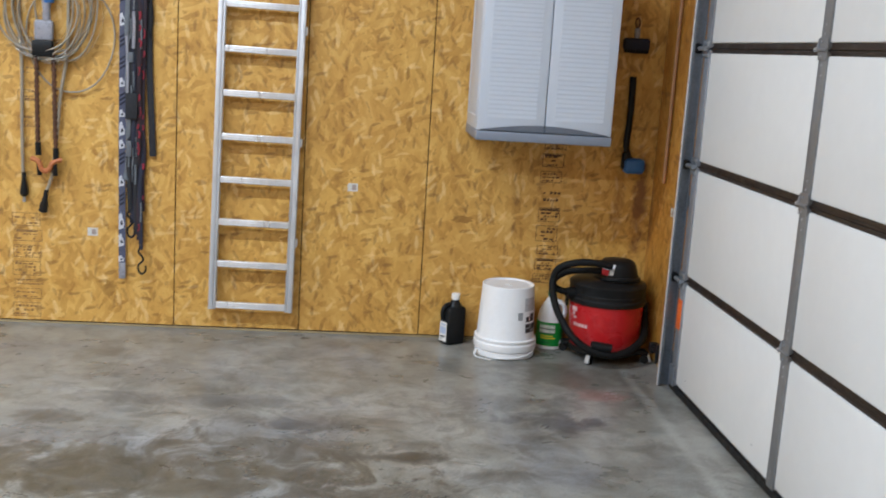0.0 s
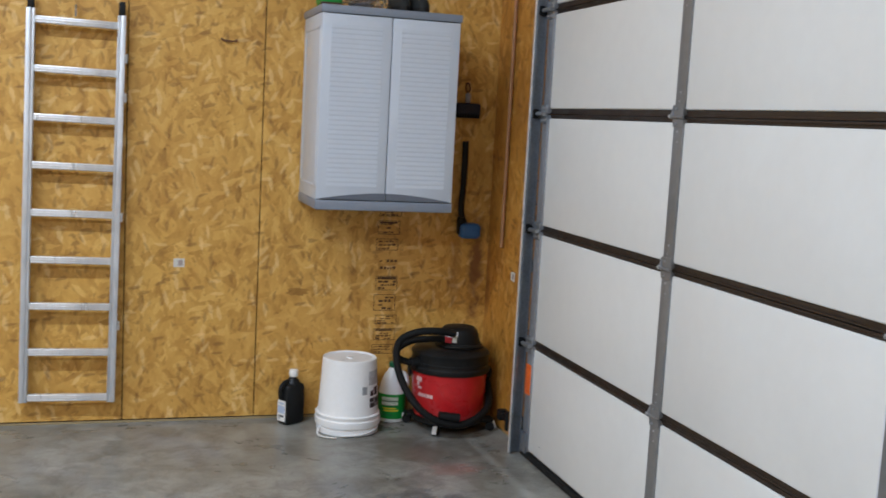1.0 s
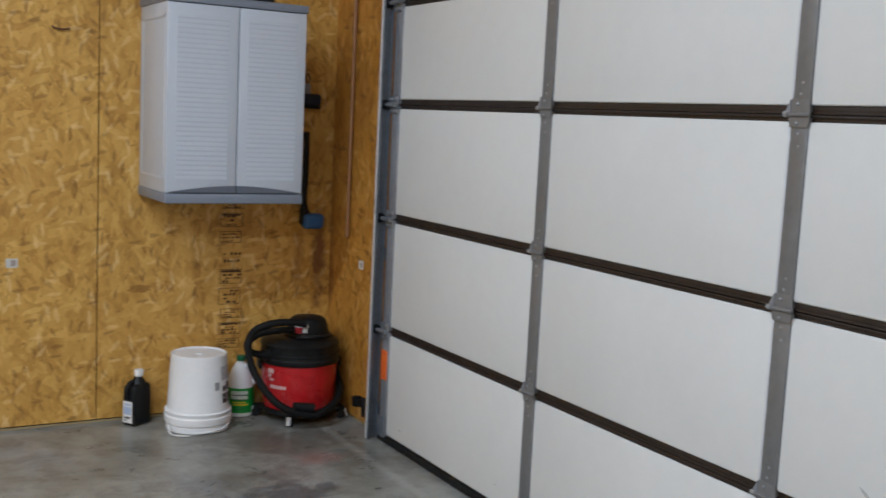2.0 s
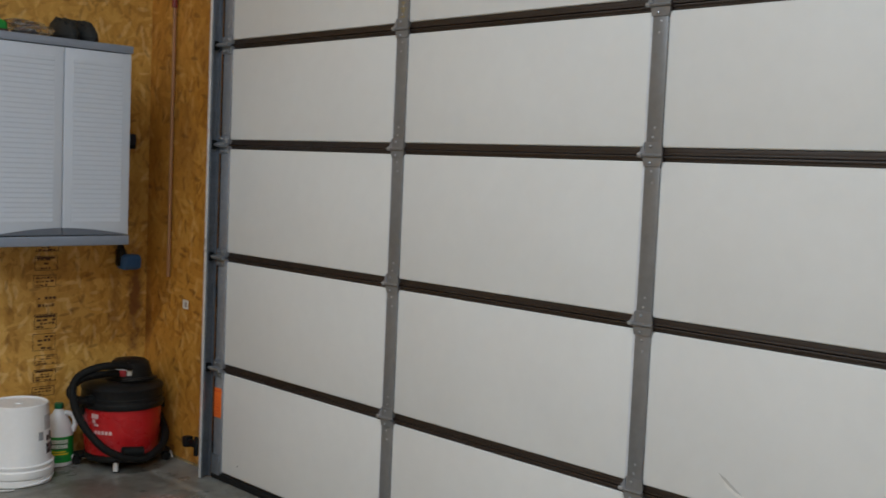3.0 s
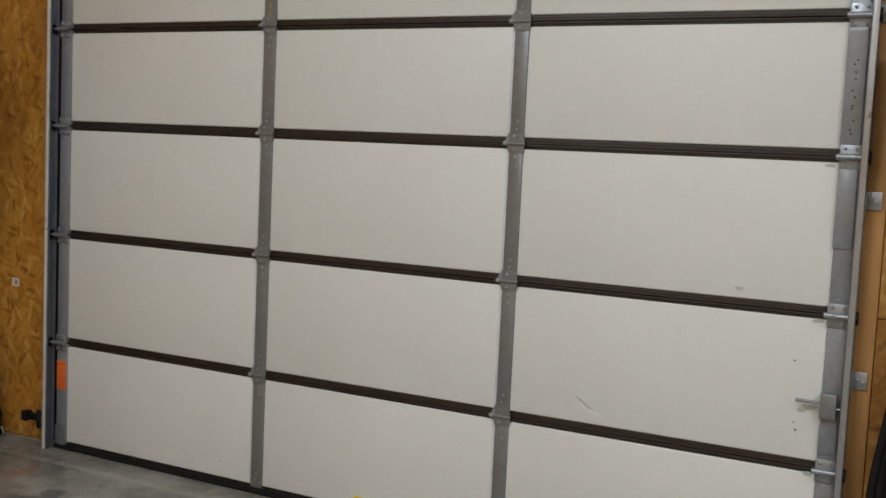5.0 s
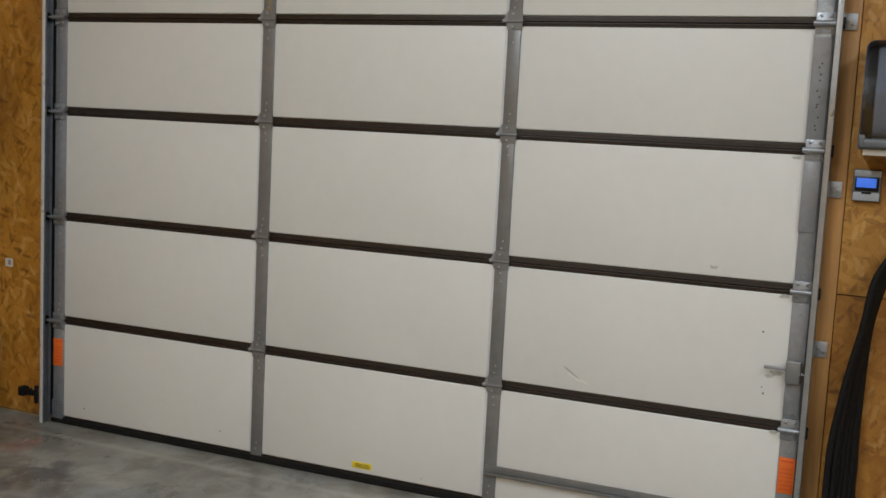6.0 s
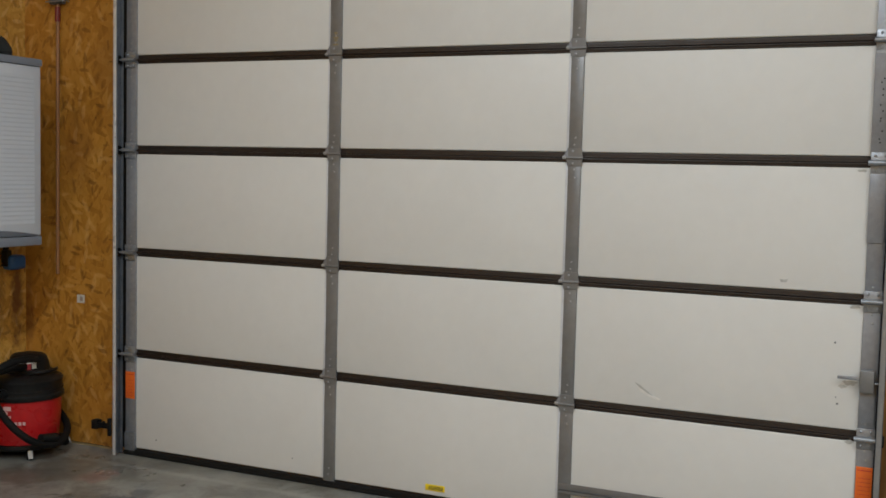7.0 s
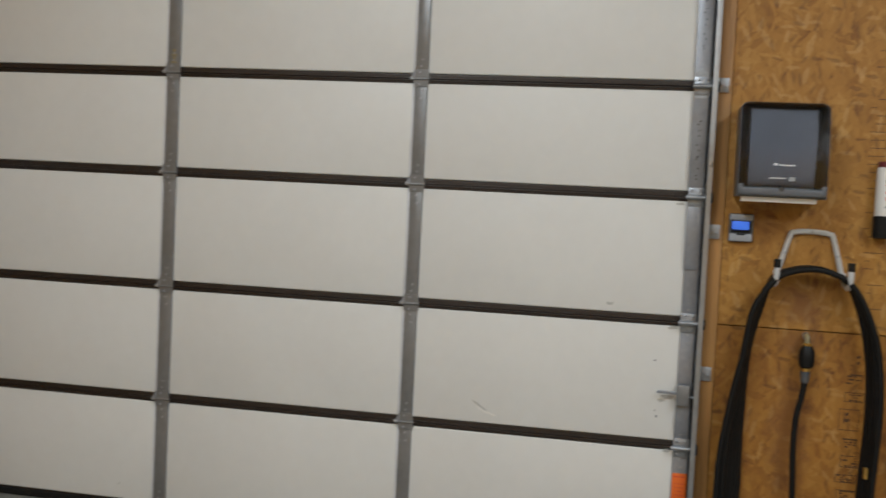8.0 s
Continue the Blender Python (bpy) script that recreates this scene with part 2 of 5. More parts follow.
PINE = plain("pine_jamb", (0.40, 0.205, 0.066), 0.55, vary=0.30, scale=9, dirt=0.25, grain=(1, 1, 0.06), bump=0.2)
SILL = plain("pale_sill", (0.36, 0.275, 0.145), 0.6, vary=0.15, scale=8, dirt=0.25)
PANEL = plain("panel_white", (0.700, 0.704, 0.688), 0.5, vary=0.025, scale=2.5, dirt=0.035)
RAIL = plain("rail_brown", (0.026, 0.0165, 0.0115), 0.5, vary=0.3, scale=8, dirt=0.3)
STILE = plain("stile_grey", (0.212, 0.214, 0.217), 0.42, 0.35, vary=0.12, scale=5, dirt=0.2)
STILE_END = plain("stile_galvanised", (0.285, 0.30, 0.33), 0.40, 0.40, vary=0.16, scale=7, dirt=0.15)
LIP_LIT = plain("lip_pale_lit", (0.62, 0.64, 0.68), 0.45)
GALV = plain("galvanised", (0.345, 0.37, 0.405), 0.42, 0.75, vary=0.22, scale=18, dirt=0.1)
FLANGE = plain("bright_galvanised", (0.37, 0.375, 0.38), 0.38, 0.6, vary=0.12, scale=14, dirt=0.05)
HOOD = plain("pale_hood", (0.62, 0.62, 0.61), 0.45, vary=0.08)
RIVET = plain("worn_zinc", (0.36, 0.365, 0.37), 0.4, 0.4, vary=0.2, scale=30)
ZINC_LIT = plain("zinc_lit", (0.74, 0.75, 0.76), 0.34, 0.3, vary=0.10, scale=14, dirt=0.05)
GALV_DARK = plain("galvanised_dull", (0.20, 0.225, 0.26), 0.45, 0.6, vary=0.25, scale=14, dirt=0.2)
ALU = plain("aluminium", (0.74, 0.745, 0.755), 0.36, 0.45, vary=0.12, scale=10, dirt=0.08, grain=(1, 1, 0.2))
RUBBER = plain("black_rubber", (0.012, 0.012, 0.012), 0.6, vary=0.3, scale=20, dirt=0.1, gloss=0.22)
BLACK = plain("black_plastic", (0.009, 0.0095, 0.010), 0.45, vary=0.25, scale=16, dirt=0.15, gloss=0.22)
DUSTY = plain("dusty_black_plastic", (0.012, 0.012, 0.012), 0.45, vary=0.45, scale=7, dirt=0.2, gloss=0.22)
RED = plain("red_plastic", (0.50, 0.014, 0.017), 0.32, vary=0.12, scale=7, dirt=0.12)
WHITE = plain("white_plastic", (0.84, 0.84, 0.84), 0.38, vary=0.03, scale=9, dirt=0.05)
CAB = plain("cabinet_grey_white", (0.545, 0.582, 0.645), 0.42, vary=0.02, scale=8, dirt=0.02)
CAB_TRIM = plain("cabinet_slate", (0.215, 0.24, 0.29), 0.45, vary=0.06, scale=10)
CAB_SHADED = plain("cabinet_slate_shaded", (0.12, 0.135, 0.165), 0.45, vary=0.06, scale=10)
ORANGE = plain("orange_label", (0.80, 0.155, 0.02), 0.5, vary=0.08)
YELLOW = plain("yellow_label", (0.80, 0.60, 0.02), 0.45, vary=0.06)
INK = plain("stamp_ink", (0.25, 0.132, 0.042), 0.65, vary=0.35, scale=40)
INK_BROWN = plain("stamp_ink_brown", (0.085, 0.038, 0.015), 0.65, vary=0.35, scale=40)
INK_DARK = plain("print_dark", (0.03, 0.03, 0.03), 0.5)
STICKER_PRINT = plain("sticker_print", (0.36, 0.29, 0.26), 0.6, vary=0.2)
STICKER = plain("sticker_paper", (0.60, 0.58, 0.53), 0.7, vary=0.06)
PAPER = plain("paper_white", (0.76, 0.75, 0.72), 0.7, vary=0.04)
GREYPRINT = plain("print_grey", (0.32, 0.33, 0.34), 0.6)
BLUE = plain("blue_plastic", (0.03, 0.12, 0.33), 0.4, vary=0.15)
SLATEWEB = plain("slate_webbing", (0.075, 0.080, 0.125), 0.75, vary=0.3, scale=60)
NAVY = plain("navy_webbing", (0.016, 0.017, 0.032), 0.75, vary=0.3, scale=60)
GREYWEB = plain("grey_webbing", (0.13, 0.14, 0.15), 0.8, vary=0.3, scale=60)
REDWEB = plain("red_black_webbing", (0.020, 0.009, 0.013), 0.75, vary=0.7, scale=30)
REDFLECK = plain("red_thread", (0.21, 0.014, 0.026), 0.8, vary=0.6, scale=50)
CHAR = plain("charcoal_webbing", (0.017, 0.0165, 0.019), 0.8, vary=0.3, scale=60)
BROWNROPE = plain("brown_rope", (0.095, 0.040, 0.018), 0.8, vary=0.6, scale=50)
GREEN = plain("green_plastic", (0.012, 0.26, 0.035), 0.4, vary=0.12)
GREENCAP = plain("dark_green_cap", (0.01, 0.13, 0.055), 0.4)
LABELBLUE = plain("label_pale_blue", (0.42, 0.50, 0.66), 0.5, vary=0.1)
BRASS = plain("brass", (0.62, 0.43, 0.14), 0.32, 0.9, vary=0.15)
HOSE = plain("hose_black", (0.007, 0.007, 0.007), 0.6, vary=0.3, scale=12, dirt=0.1, gloss=0.22)
MAROON = plain("maroon_cap", (0.14, 0.02, 0.025), 0.4)
REDPRINT = plain("red_print", (0.55, 0.02, 0.03), 0.5)
REDSLEEVE = plain("red_sleeve", (0.22, 0.03, 0.025), 0.5)
POLE = plain("pole_wood", (0.33, 0.165, 0.075), 0.45, vary=0.2, grain=(1, 1, 0.1))
SMOKE_WIN = clear("smoked_pane", (0.145, 0.155, 0.182), 0.09, 1.45)
SMOKE_EDGE = plain("smoked_cover_edge", (0.080, 0.084, 0.092), 0.40, vary=0.1, spread=0.05)
DISP_GREY = plain("dispenser_grey", (0.115, 0.125, 0.14), 0.4)
TUBE = clear("clear_vinyl", (0.93, 0.93, 0.90), 0.12)
BAG = clear("clear_film", (0.97, 0.97, 0.97), 0.1, 1.25)
HAZE = plain("hazy_plastic", (0.27, 0.265, 0.29), 0.3, vary=0.15)
FIXTURE = plain("fixture_white", (0.75, 0.75, 0.75), 0.4)
GREASE = plain("old_grease", (0.27, 0.22, 0.12), 0.5, vary=0.4, scale=40)
RAILALU = plain("dull_aluminium", (0.64, 0.65, 0.67), 0.42, 0.4, vary=0.16, scale=12, dirt=0.15, grain=(1, 1, 0.2))
OSB_STAIN = strand_board("strand_board_stained", (0.66, 0.58, 0.50))
SMUDGE = plain("grey_smudge", (0.47, 0.47, 0.45), 0.6, vary=0.2, scale=30)
PINKPRINT = plain("print_pink", (0.72, 0.48, 0.47), 0.5, vary=0.15, scale=40)
PALEPRINT = plain("print_pale", (0.52, 0.52, 0.55), 0.7, vary=0.3, scale=60)
WIRE = plain("beige_wire", (0.30, 0.255, 0.19), 0.4, vary=0.2)
LCD = Nodes("blue_screen")
LCD.b.inputs["Base Color"].default_value = (0.03, 0.12, 0.6, 1)
LCD.b.inputs["Emission Color"].default_value = (0.06, 0.22, 1.0, 1)
LCD.b.inputs["Emission Strength"].default_value = 0.9
LCD = LCD.m
GLOW = Nodes("lit_diffuser")
GLOW.b.inputs["Emission Color"].default_value = (0.840, 0.937, 1.0, 1)
GLOW.b.inputs["Emission Strength"].default_value = 6.0
GLOW = GLOW.m

# ---- mesh tools ----
BASE = {}


def thing(name, at, label="", category="", group="", kind=""):
    ob = new(name)
    ob.location = at
    BASE[ob.name] = Vector(at)
    return tagged(ob, label, category, group, kind)


def part(name, bm, material, parent=None, label="", smooth=35):
    """Links a bmesh, drawn at its place in the room, as one mesh under a thing or a part."""
    base = BASE[parent.name] if parent else Vector()
    bmesh.ops.recalc_face_normals(bm, faces=bm.faces)
    if parent:
        bmesh.ops.translate(bm, vec=-base, verts=bm.verts)
    me = bpy.data.meshes.new(name)
    if smooth:
        for f in bm.faces:
            f.smooth = True
        for e in bm.edges:
            if len(e.link_faces) == 2 and e.calc_face_angle(0) > radians(smooth):
                e.smooth = False
    bm.to_mesh(me)
    bm.free()
    me.materials.append(material)
    ob = new(name, me)
    if parent:
        ob.parent = parent
    BASE[ob.name] = base
    return tagged(ob, label)


def merge(bm, other):
    me = bpy.data.meshes.new("temp")
    other.to_mesh(me)
    other.free()
    bm.from_mesh(me)
    bpy.data.meshes.remove(me)
    return bm


def box(a, b, bevel=0.0, bm=None, seg=2, m=None):
    """A box from corner a to corner b, its edges rounded by bevel."""
    one = bmesh.new()
    bmesh.ops.create_cube(one, size=1)
    lo, hi = [min(p) for p in zip(a, b)], [max(p) for p in zip(a, b)]
    for v in one.verts:
        v.co = Vector([(lo[i] + hi[i]) / 2 + v.co[i] * (hi[i] - lo[i]) for i in range(3)])
    if bevel:
        bmesh.ops.bevel(one, geom=list(one.edges), offset=min(bevel, 0.49 * min(hi[i] - lo[i] for i in range(3))), segments=seg, affect="EDGES", profile=0.5)
    if m:
        bmesh.ops.transform(one, matrix=m, verts=one.verts)
    return merge(bm, one) if bm else one


def lathe(profile, at, n=40, bm=None, m=None):
    """A turned body: radius and height pairs, from the bottom up, round a vertical axis."""
    one = bmesh.new()
    rings = []
    for r, z in profile:
        rings.append([one.verts.new((r * math.cos(2 * math.pi * i / n), r * math.sin(2 * math.pi * i / n), z)) for i in range(n)] if r > 1e-5 else [one.verts.new((0, 0, z))])
    for p, q in zip(rings, rings[1:]):
        for i in range(n):
            j = (i + 1) % n
            quad = [p[i % len(p)], p[j % len(p)], q[j % len(q)], q[i % len(q)]]
            quad = list(dict.fromkeys(quad))
            if len(quad) > 2:
                one.faces.new(quad)
    for ring in (rings[0], rings[-1]):
        if len(ring) > 2:
            one.faces.new(ring)
    bmesh.ops.transform(one, matrix=Matrix.Translation(at) @ (m or Matrix()), verts=one.verts)
    return merge(bm, one) if bm else one


def rod(a, b, r, n=16, bm=None, r2=None):
    a, b = Vector(a), Vector(b)
    turn = (b - a).to_track_quat("Z", "Y").to_matrix().to_4x4()
    return lathe([(r, 0), (r if r2 is None else r2, (b - a).length)], a, n, bm, turn)


def spline(points, steps=10, closed=False):
    pts = [Vector(p) for p in points]
    n = len(pts)
    out = []
    for i in range(n if closed else n - 1):
        p = [pts[(i + k) % n] if closed else pts[max(0, min(n - 1, i + k))] for k in (-1, 0, 1, 2)]
        for s in range(steps):
            u = s / steps
            out.append(0.5 * (2 * p[1] + (p[2] - p[0]) * u + (2 * p[0] - 5 * p[1] + 4 * p[2] - p[3]) * u * u + (3 * p[1] - p[0] - 3 * p[2] + p[3]) * u ** 3))
    if not closed:
        out.append(pts[-1])
    return out


def tube(points, r, n=10, bm=None, ridge=0.0, flat=1.0, closed=False):
    """A hose or cord along points; ridge: depth of its rings; flat: thickness over width (a strap)."""
    one = bm or bmesh.new()
    rings = []
    side = None
    m = len(points)
    for k, p in enumerate(points):
        way = (points[(k + 1) % m if closed else min(k + 1, m - 1)] - points[(k - 1) % m if closed else max(k - 1, 0)]).normalized()
        if side is None:
            side = way.orthogonal().normalized() if flat == 1.0 else way.cross(Vector((0, 1, 0))).normalized()
        side = (side - way * side.dot(way)).normalized()
        up = way.cross(side)
        rr = r - (ridge if k % 2 else 0)
        rings.append([one.verts.new(p + side * rr * math.cos(2 * math.pi * i / n) + up * rr * flat * math.sin(2 * math.pi * i / n)) for i in range(n)])
    pairs = list(zip(rings, rings[1:])) + ([(rings[-1], rings[0])] if closed else [])
    for p, q in pairs:
        for i in range(n):
            one.faces.new((p[i], p[(i + 1) % n], q[(i + 1) % n], q[i]))
    if not closed:
        one.faces.new(rings[0][::-1])
        one.faces.new(rings[-1])
    return one


def wrap(at, r, a0, a1, z0, z1, n=10, lift=0.0015, r1=None):
    """A label laid on a turned body, from angle a0 to a1 (degrees) and height z0 to z1."""
    bm = bmesh.new()
    rows = []
    for z, rad in ((z0, r), (z1, r if r1 is None else r1)):
        for d in (lift, -0.0005):
            rows.append([bm.verts.new((at[0] + (rad + d) * math.cos(radians(a0 + (a1 - a0) * i / n)), at[1] + (rad + d) * math.sin(radians(a0 + (a1 - a0) * i / n)), at[2] + z)) for i in range(n + 1)])
    lo_o, lo_i, hi_o, hi_i = rows
    for p, q in ((lo_o, hi_o), (hi_o, hi_i), (hi_i, lo_i), (lo_i, lo_o)):
        for i in range(n):
            bm.faces.new((p[i], p[i + 1], q[i + 1], q[i]))
    for i in (0, n):
        bm.faces.new((lo_o[i], hi_o[i], hi_i[i], lo_i[i]))
    return bm


def plate(points, axis, d0, d1):
    """A flat plate: an outline of two coordinates, given thickness from d0 to d1 along an axis (0 for x, 1 for y)."""
    bm = bmesh.new()
    rings = []
    for d in (d0, d1):
        rings.append([bm.verts.new((d, u, v) if axis == 0 else (u, d, v)) for u, v in points])
    n = len(points)
    for i in range(n):
        bm.faces.new((rings[0][i], rings[0][(i + 1) % n], rings[1][(i + 1) % n], rings[1][i]))
    bm.faces.new(rings[0])
    bm.faces.new(rings[1])
    return bm


# ---- the room ----
X_EAST, FLOOR_W, FLOOR_S = 0.03, -9.0, -9.5
DOOR_N, DOOR_S, DOOR_TOP = -0.70, -4.42, 3.09

floor = part("floor", box((FLOOR_W, FLOOR_S, -0.12), (0.30, 0.15, 0)), CONCRETE)
tagged(floor, "worn sealed grey concrete floor with dark stains", "floor", kind="structure")
ceiling = part("ceiling", box((FLOOR_W, FLOOR_S, CEILING_Z), (0.30, 0.15, CEILING_Z + 0.1)), CEIL)
tagged(ceiling, "plain white ceiling panels over the garage", "ceiling", kind="structure")
wall_north = part("wall_north", box((FLOOR_W, 0.012, 0), (0.30, 0.15, CEILING_Z)), BACKING)
tagged(wall_north, "garage wall sheathed in golden strand board", "wall", kind="structure")
wall_east = box((X_EAST + 0.012, DOOR_N, 0), (0.18, 0.012, CEILING_Z))
box((X_EAST + 0.012, FLOOR_S, 0), (0.18, DOOR_S - 0.04, CEILING_Z), bm=wall_east)
box((X_EAST + 0.012, DOOR_S - 0.04, DOOR_TOP), (0.18, DOOR_N, CEILING_Z), bm=wall_east)
wall_east = part("wall_east", wall_east, BACKING)
tagged(wall_east, "brown strand board wall, tint dimmed for shade, round the door opening", "wall", kind="structure")
wall_west = part("wall_west", box((FLOOR_W - 0.1, FLOOR_S, 0), (FLOOR_W, 0.15, CEILING_Z)), OSB)
tagged(wall_west, "far side wall of golden strand board", "wall", kind="structure")
wall_south = part("wall_south", box((FLOOR_W, FLOOR_S - 0.1, 0), (0.30, FLOOR_S, CEILING_Z)), OSB)
tagged(wall_south, "rear wall of golden strand board", "wall", kind="structure")
apron = part("ground", box((0.18, -14, -0.14), (6, 6, -0.13)), CONCRETE)
tagged(apron, "concrete apron outside the closed overhead door", "ground", kind="structure")


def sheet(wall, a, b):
    # East sheets take the tints that also hold that wall's shade.
    return part("board", box(a, b, 0.0015, seg=1), (OSB_WARM_DIM if a[1] > -1 else OSB_LOW_DIM if b[2] < 1.1 else OSB_BROWN_DIM) if wall is wall_east else OSB, wall, smooth=0)


sill = part("baseboard", box((FLOOR_W, 0.0065, 0.0), (X_EAST + 0.012, 0.0118, 0.0115), 0.001), SILL)
tagged(sill, "thin pale yellowish sill strip under the boards", "baseboard", kind="structure")
return_sill = part("baseboard", box((X_EAST + 0.0065, -0.672, 0.0), (X_EAST + 0.0118, 0.004, 0.0100), 0.001), SILL)
tagged(return_sill, "thin pale sill strip under the return board", "baseboard", kind="structure")
edges = [X_EAST + 0.006, -1.176, -1.815, -2.467, -3.69, -4.91, -6.13, -7.35, -8.57, FLOOR_W + 0.01]
for e0, e1 in zip(edges, edges[1:]):
    sheet(wall_north, (e1 + 0.0024, 0.0, 0.018), (e0 - 0.0024, 0.012, 2.452))
    sheet(wall_north, (e1 + 0.0016, 0.0, 2.456), (e0 - 0.0016, 0.012, CEILING_Z - 0.004))
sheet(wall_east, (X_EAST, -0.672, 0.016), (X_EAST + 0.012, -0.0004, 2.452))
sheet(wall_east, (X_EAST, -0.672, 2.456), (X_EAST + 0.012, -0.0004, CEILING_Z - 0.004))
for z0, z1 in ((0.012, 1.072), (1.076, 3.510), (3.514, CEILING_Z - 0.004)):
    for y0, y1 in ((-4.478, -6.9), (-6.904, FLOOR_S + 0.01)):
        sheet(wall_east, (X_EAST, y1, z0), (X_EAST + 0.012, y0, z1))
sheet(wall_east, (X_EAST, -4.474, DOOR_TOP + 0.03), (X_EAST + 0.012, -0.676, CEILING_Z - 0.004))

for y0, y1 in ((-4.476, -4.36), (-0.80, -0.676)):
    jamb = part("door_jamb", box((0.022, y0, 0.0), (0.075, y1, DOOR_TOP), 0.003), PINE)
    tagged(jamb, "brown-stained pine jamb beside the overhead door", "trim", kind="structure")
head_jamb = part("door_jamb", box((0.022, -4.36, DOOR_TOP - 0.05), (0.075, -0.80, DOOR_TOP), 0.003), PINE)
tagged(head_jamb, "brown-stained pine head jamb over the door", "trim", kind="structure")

for lx, ly in LAMP_SPOTS:
    shop = thing("shop_light", (lx, ly, CEILING_Z), "long white ceiling shop light with lit diffuser", "ceiling light", "shop lights on the ceiling")
    part("housing", box((lx - 1.22, ly - 0.13, CEILING_Z - 0.10), (lx + 1.22, ly + 0.13, CEILING_Z - 0.001), 0.01), FIXTURE, shop)
    part("diffuser", box((lx - 1.20, ly - 0.11, CEILING_Z - 0.118), (lx + 1.20, ly + 0.11, CEILING_Z - 0.1005), 0.005), GLOW, shop, "glowing diffuser")

# ---- the overhead door ----
JOINTS = [0.012, 0.541, 1.075, 1.606, 2.069, 2.527, 3.06]
STILES = [-0.765, -1.971, -3.150, -4.357]
WIDE = [0.066, 0.062, 0.058, 0.064]
garage_door = thing("garage_door", (0.0, -2.56, 0.0), "closed white sectional overhead door with brown rails", "garage door")
for k, (z0, z1) in enumerate(zip(JOINTS, JOINTS[1:])):
    lo, hi = z0 + (0.026 if k else 0.030), z1 - 0.020
    skin = box((0.030, -4.384, z0 + 0.001), (0.050, -0.732, z1 - 0.001))
    section = part("door_section", skin, RAIL, garage_door, "white insulated section framed by dark brown rails")
    # brown rails above and below the panels, with a folded edge at the joint
    for r0, r1, lip in ((z0 + 0.0015, lo, 0.007), (hi, z1 - 0.0015, -0.007)):
        rail = box((0.012, -4.382, r0), (0.0305, -0.734, r1), 0.003)
        mid = r0 if lip > 0 else r1
        box((0.006, -4.382, mid), (0.0125, -0.734, mid + lip), 0.002, bm=rail)
        part("rail", rail, RAIL, section)
    for i in range(3):
        y_n, y_s = STILES[i] - WIDE[i] / 2 + 0.004, STILES[i + 1] + WIDE[i + 1] / 2 - 0.004
        panel = box((0.004, y_s, lo - 0.001), (0.031, y_n, hi + 0.001), 0.006, seg=3)
        part("panel", panel, PANEL, section, "smooth off-white panel")
    for i, (y, w) in enumerate(zip(STILES, WIDE)):
        end = i in (0, 3)
        bm = box((-0.004, y - w / 2, z0 + 0.003), (0.014, y + w / 2, z1 - 0.003), 0.0035)
        part("stile", bm, STILE_END if end else STILE, section)
        if not end:
            # Panel lip beside the stile, coloured pale for the highlight along that edge.
            part("stile_lip", box((0.001, y + w / 2 - 0.001, z0 + 0.03), (0.012, y + w / 2 + 0.011, z1 - 0.022), 0.002), LIP_LIT, section)
        for dz in (0.055, 0.085, z1 - z0 - 0.085, z1 - z0 - 0.05):
            part("rivet", lathe([(0.0045, 0), (0.0035, 0.0016), (0.0015, 0.0024), (0, 0.0026)], (-0.004, y + 0.004 * math.sin(dz * 40), z0 + dz), 8, None, pose(0, 0, 0, 0, -90, 0)), RIVET, section)

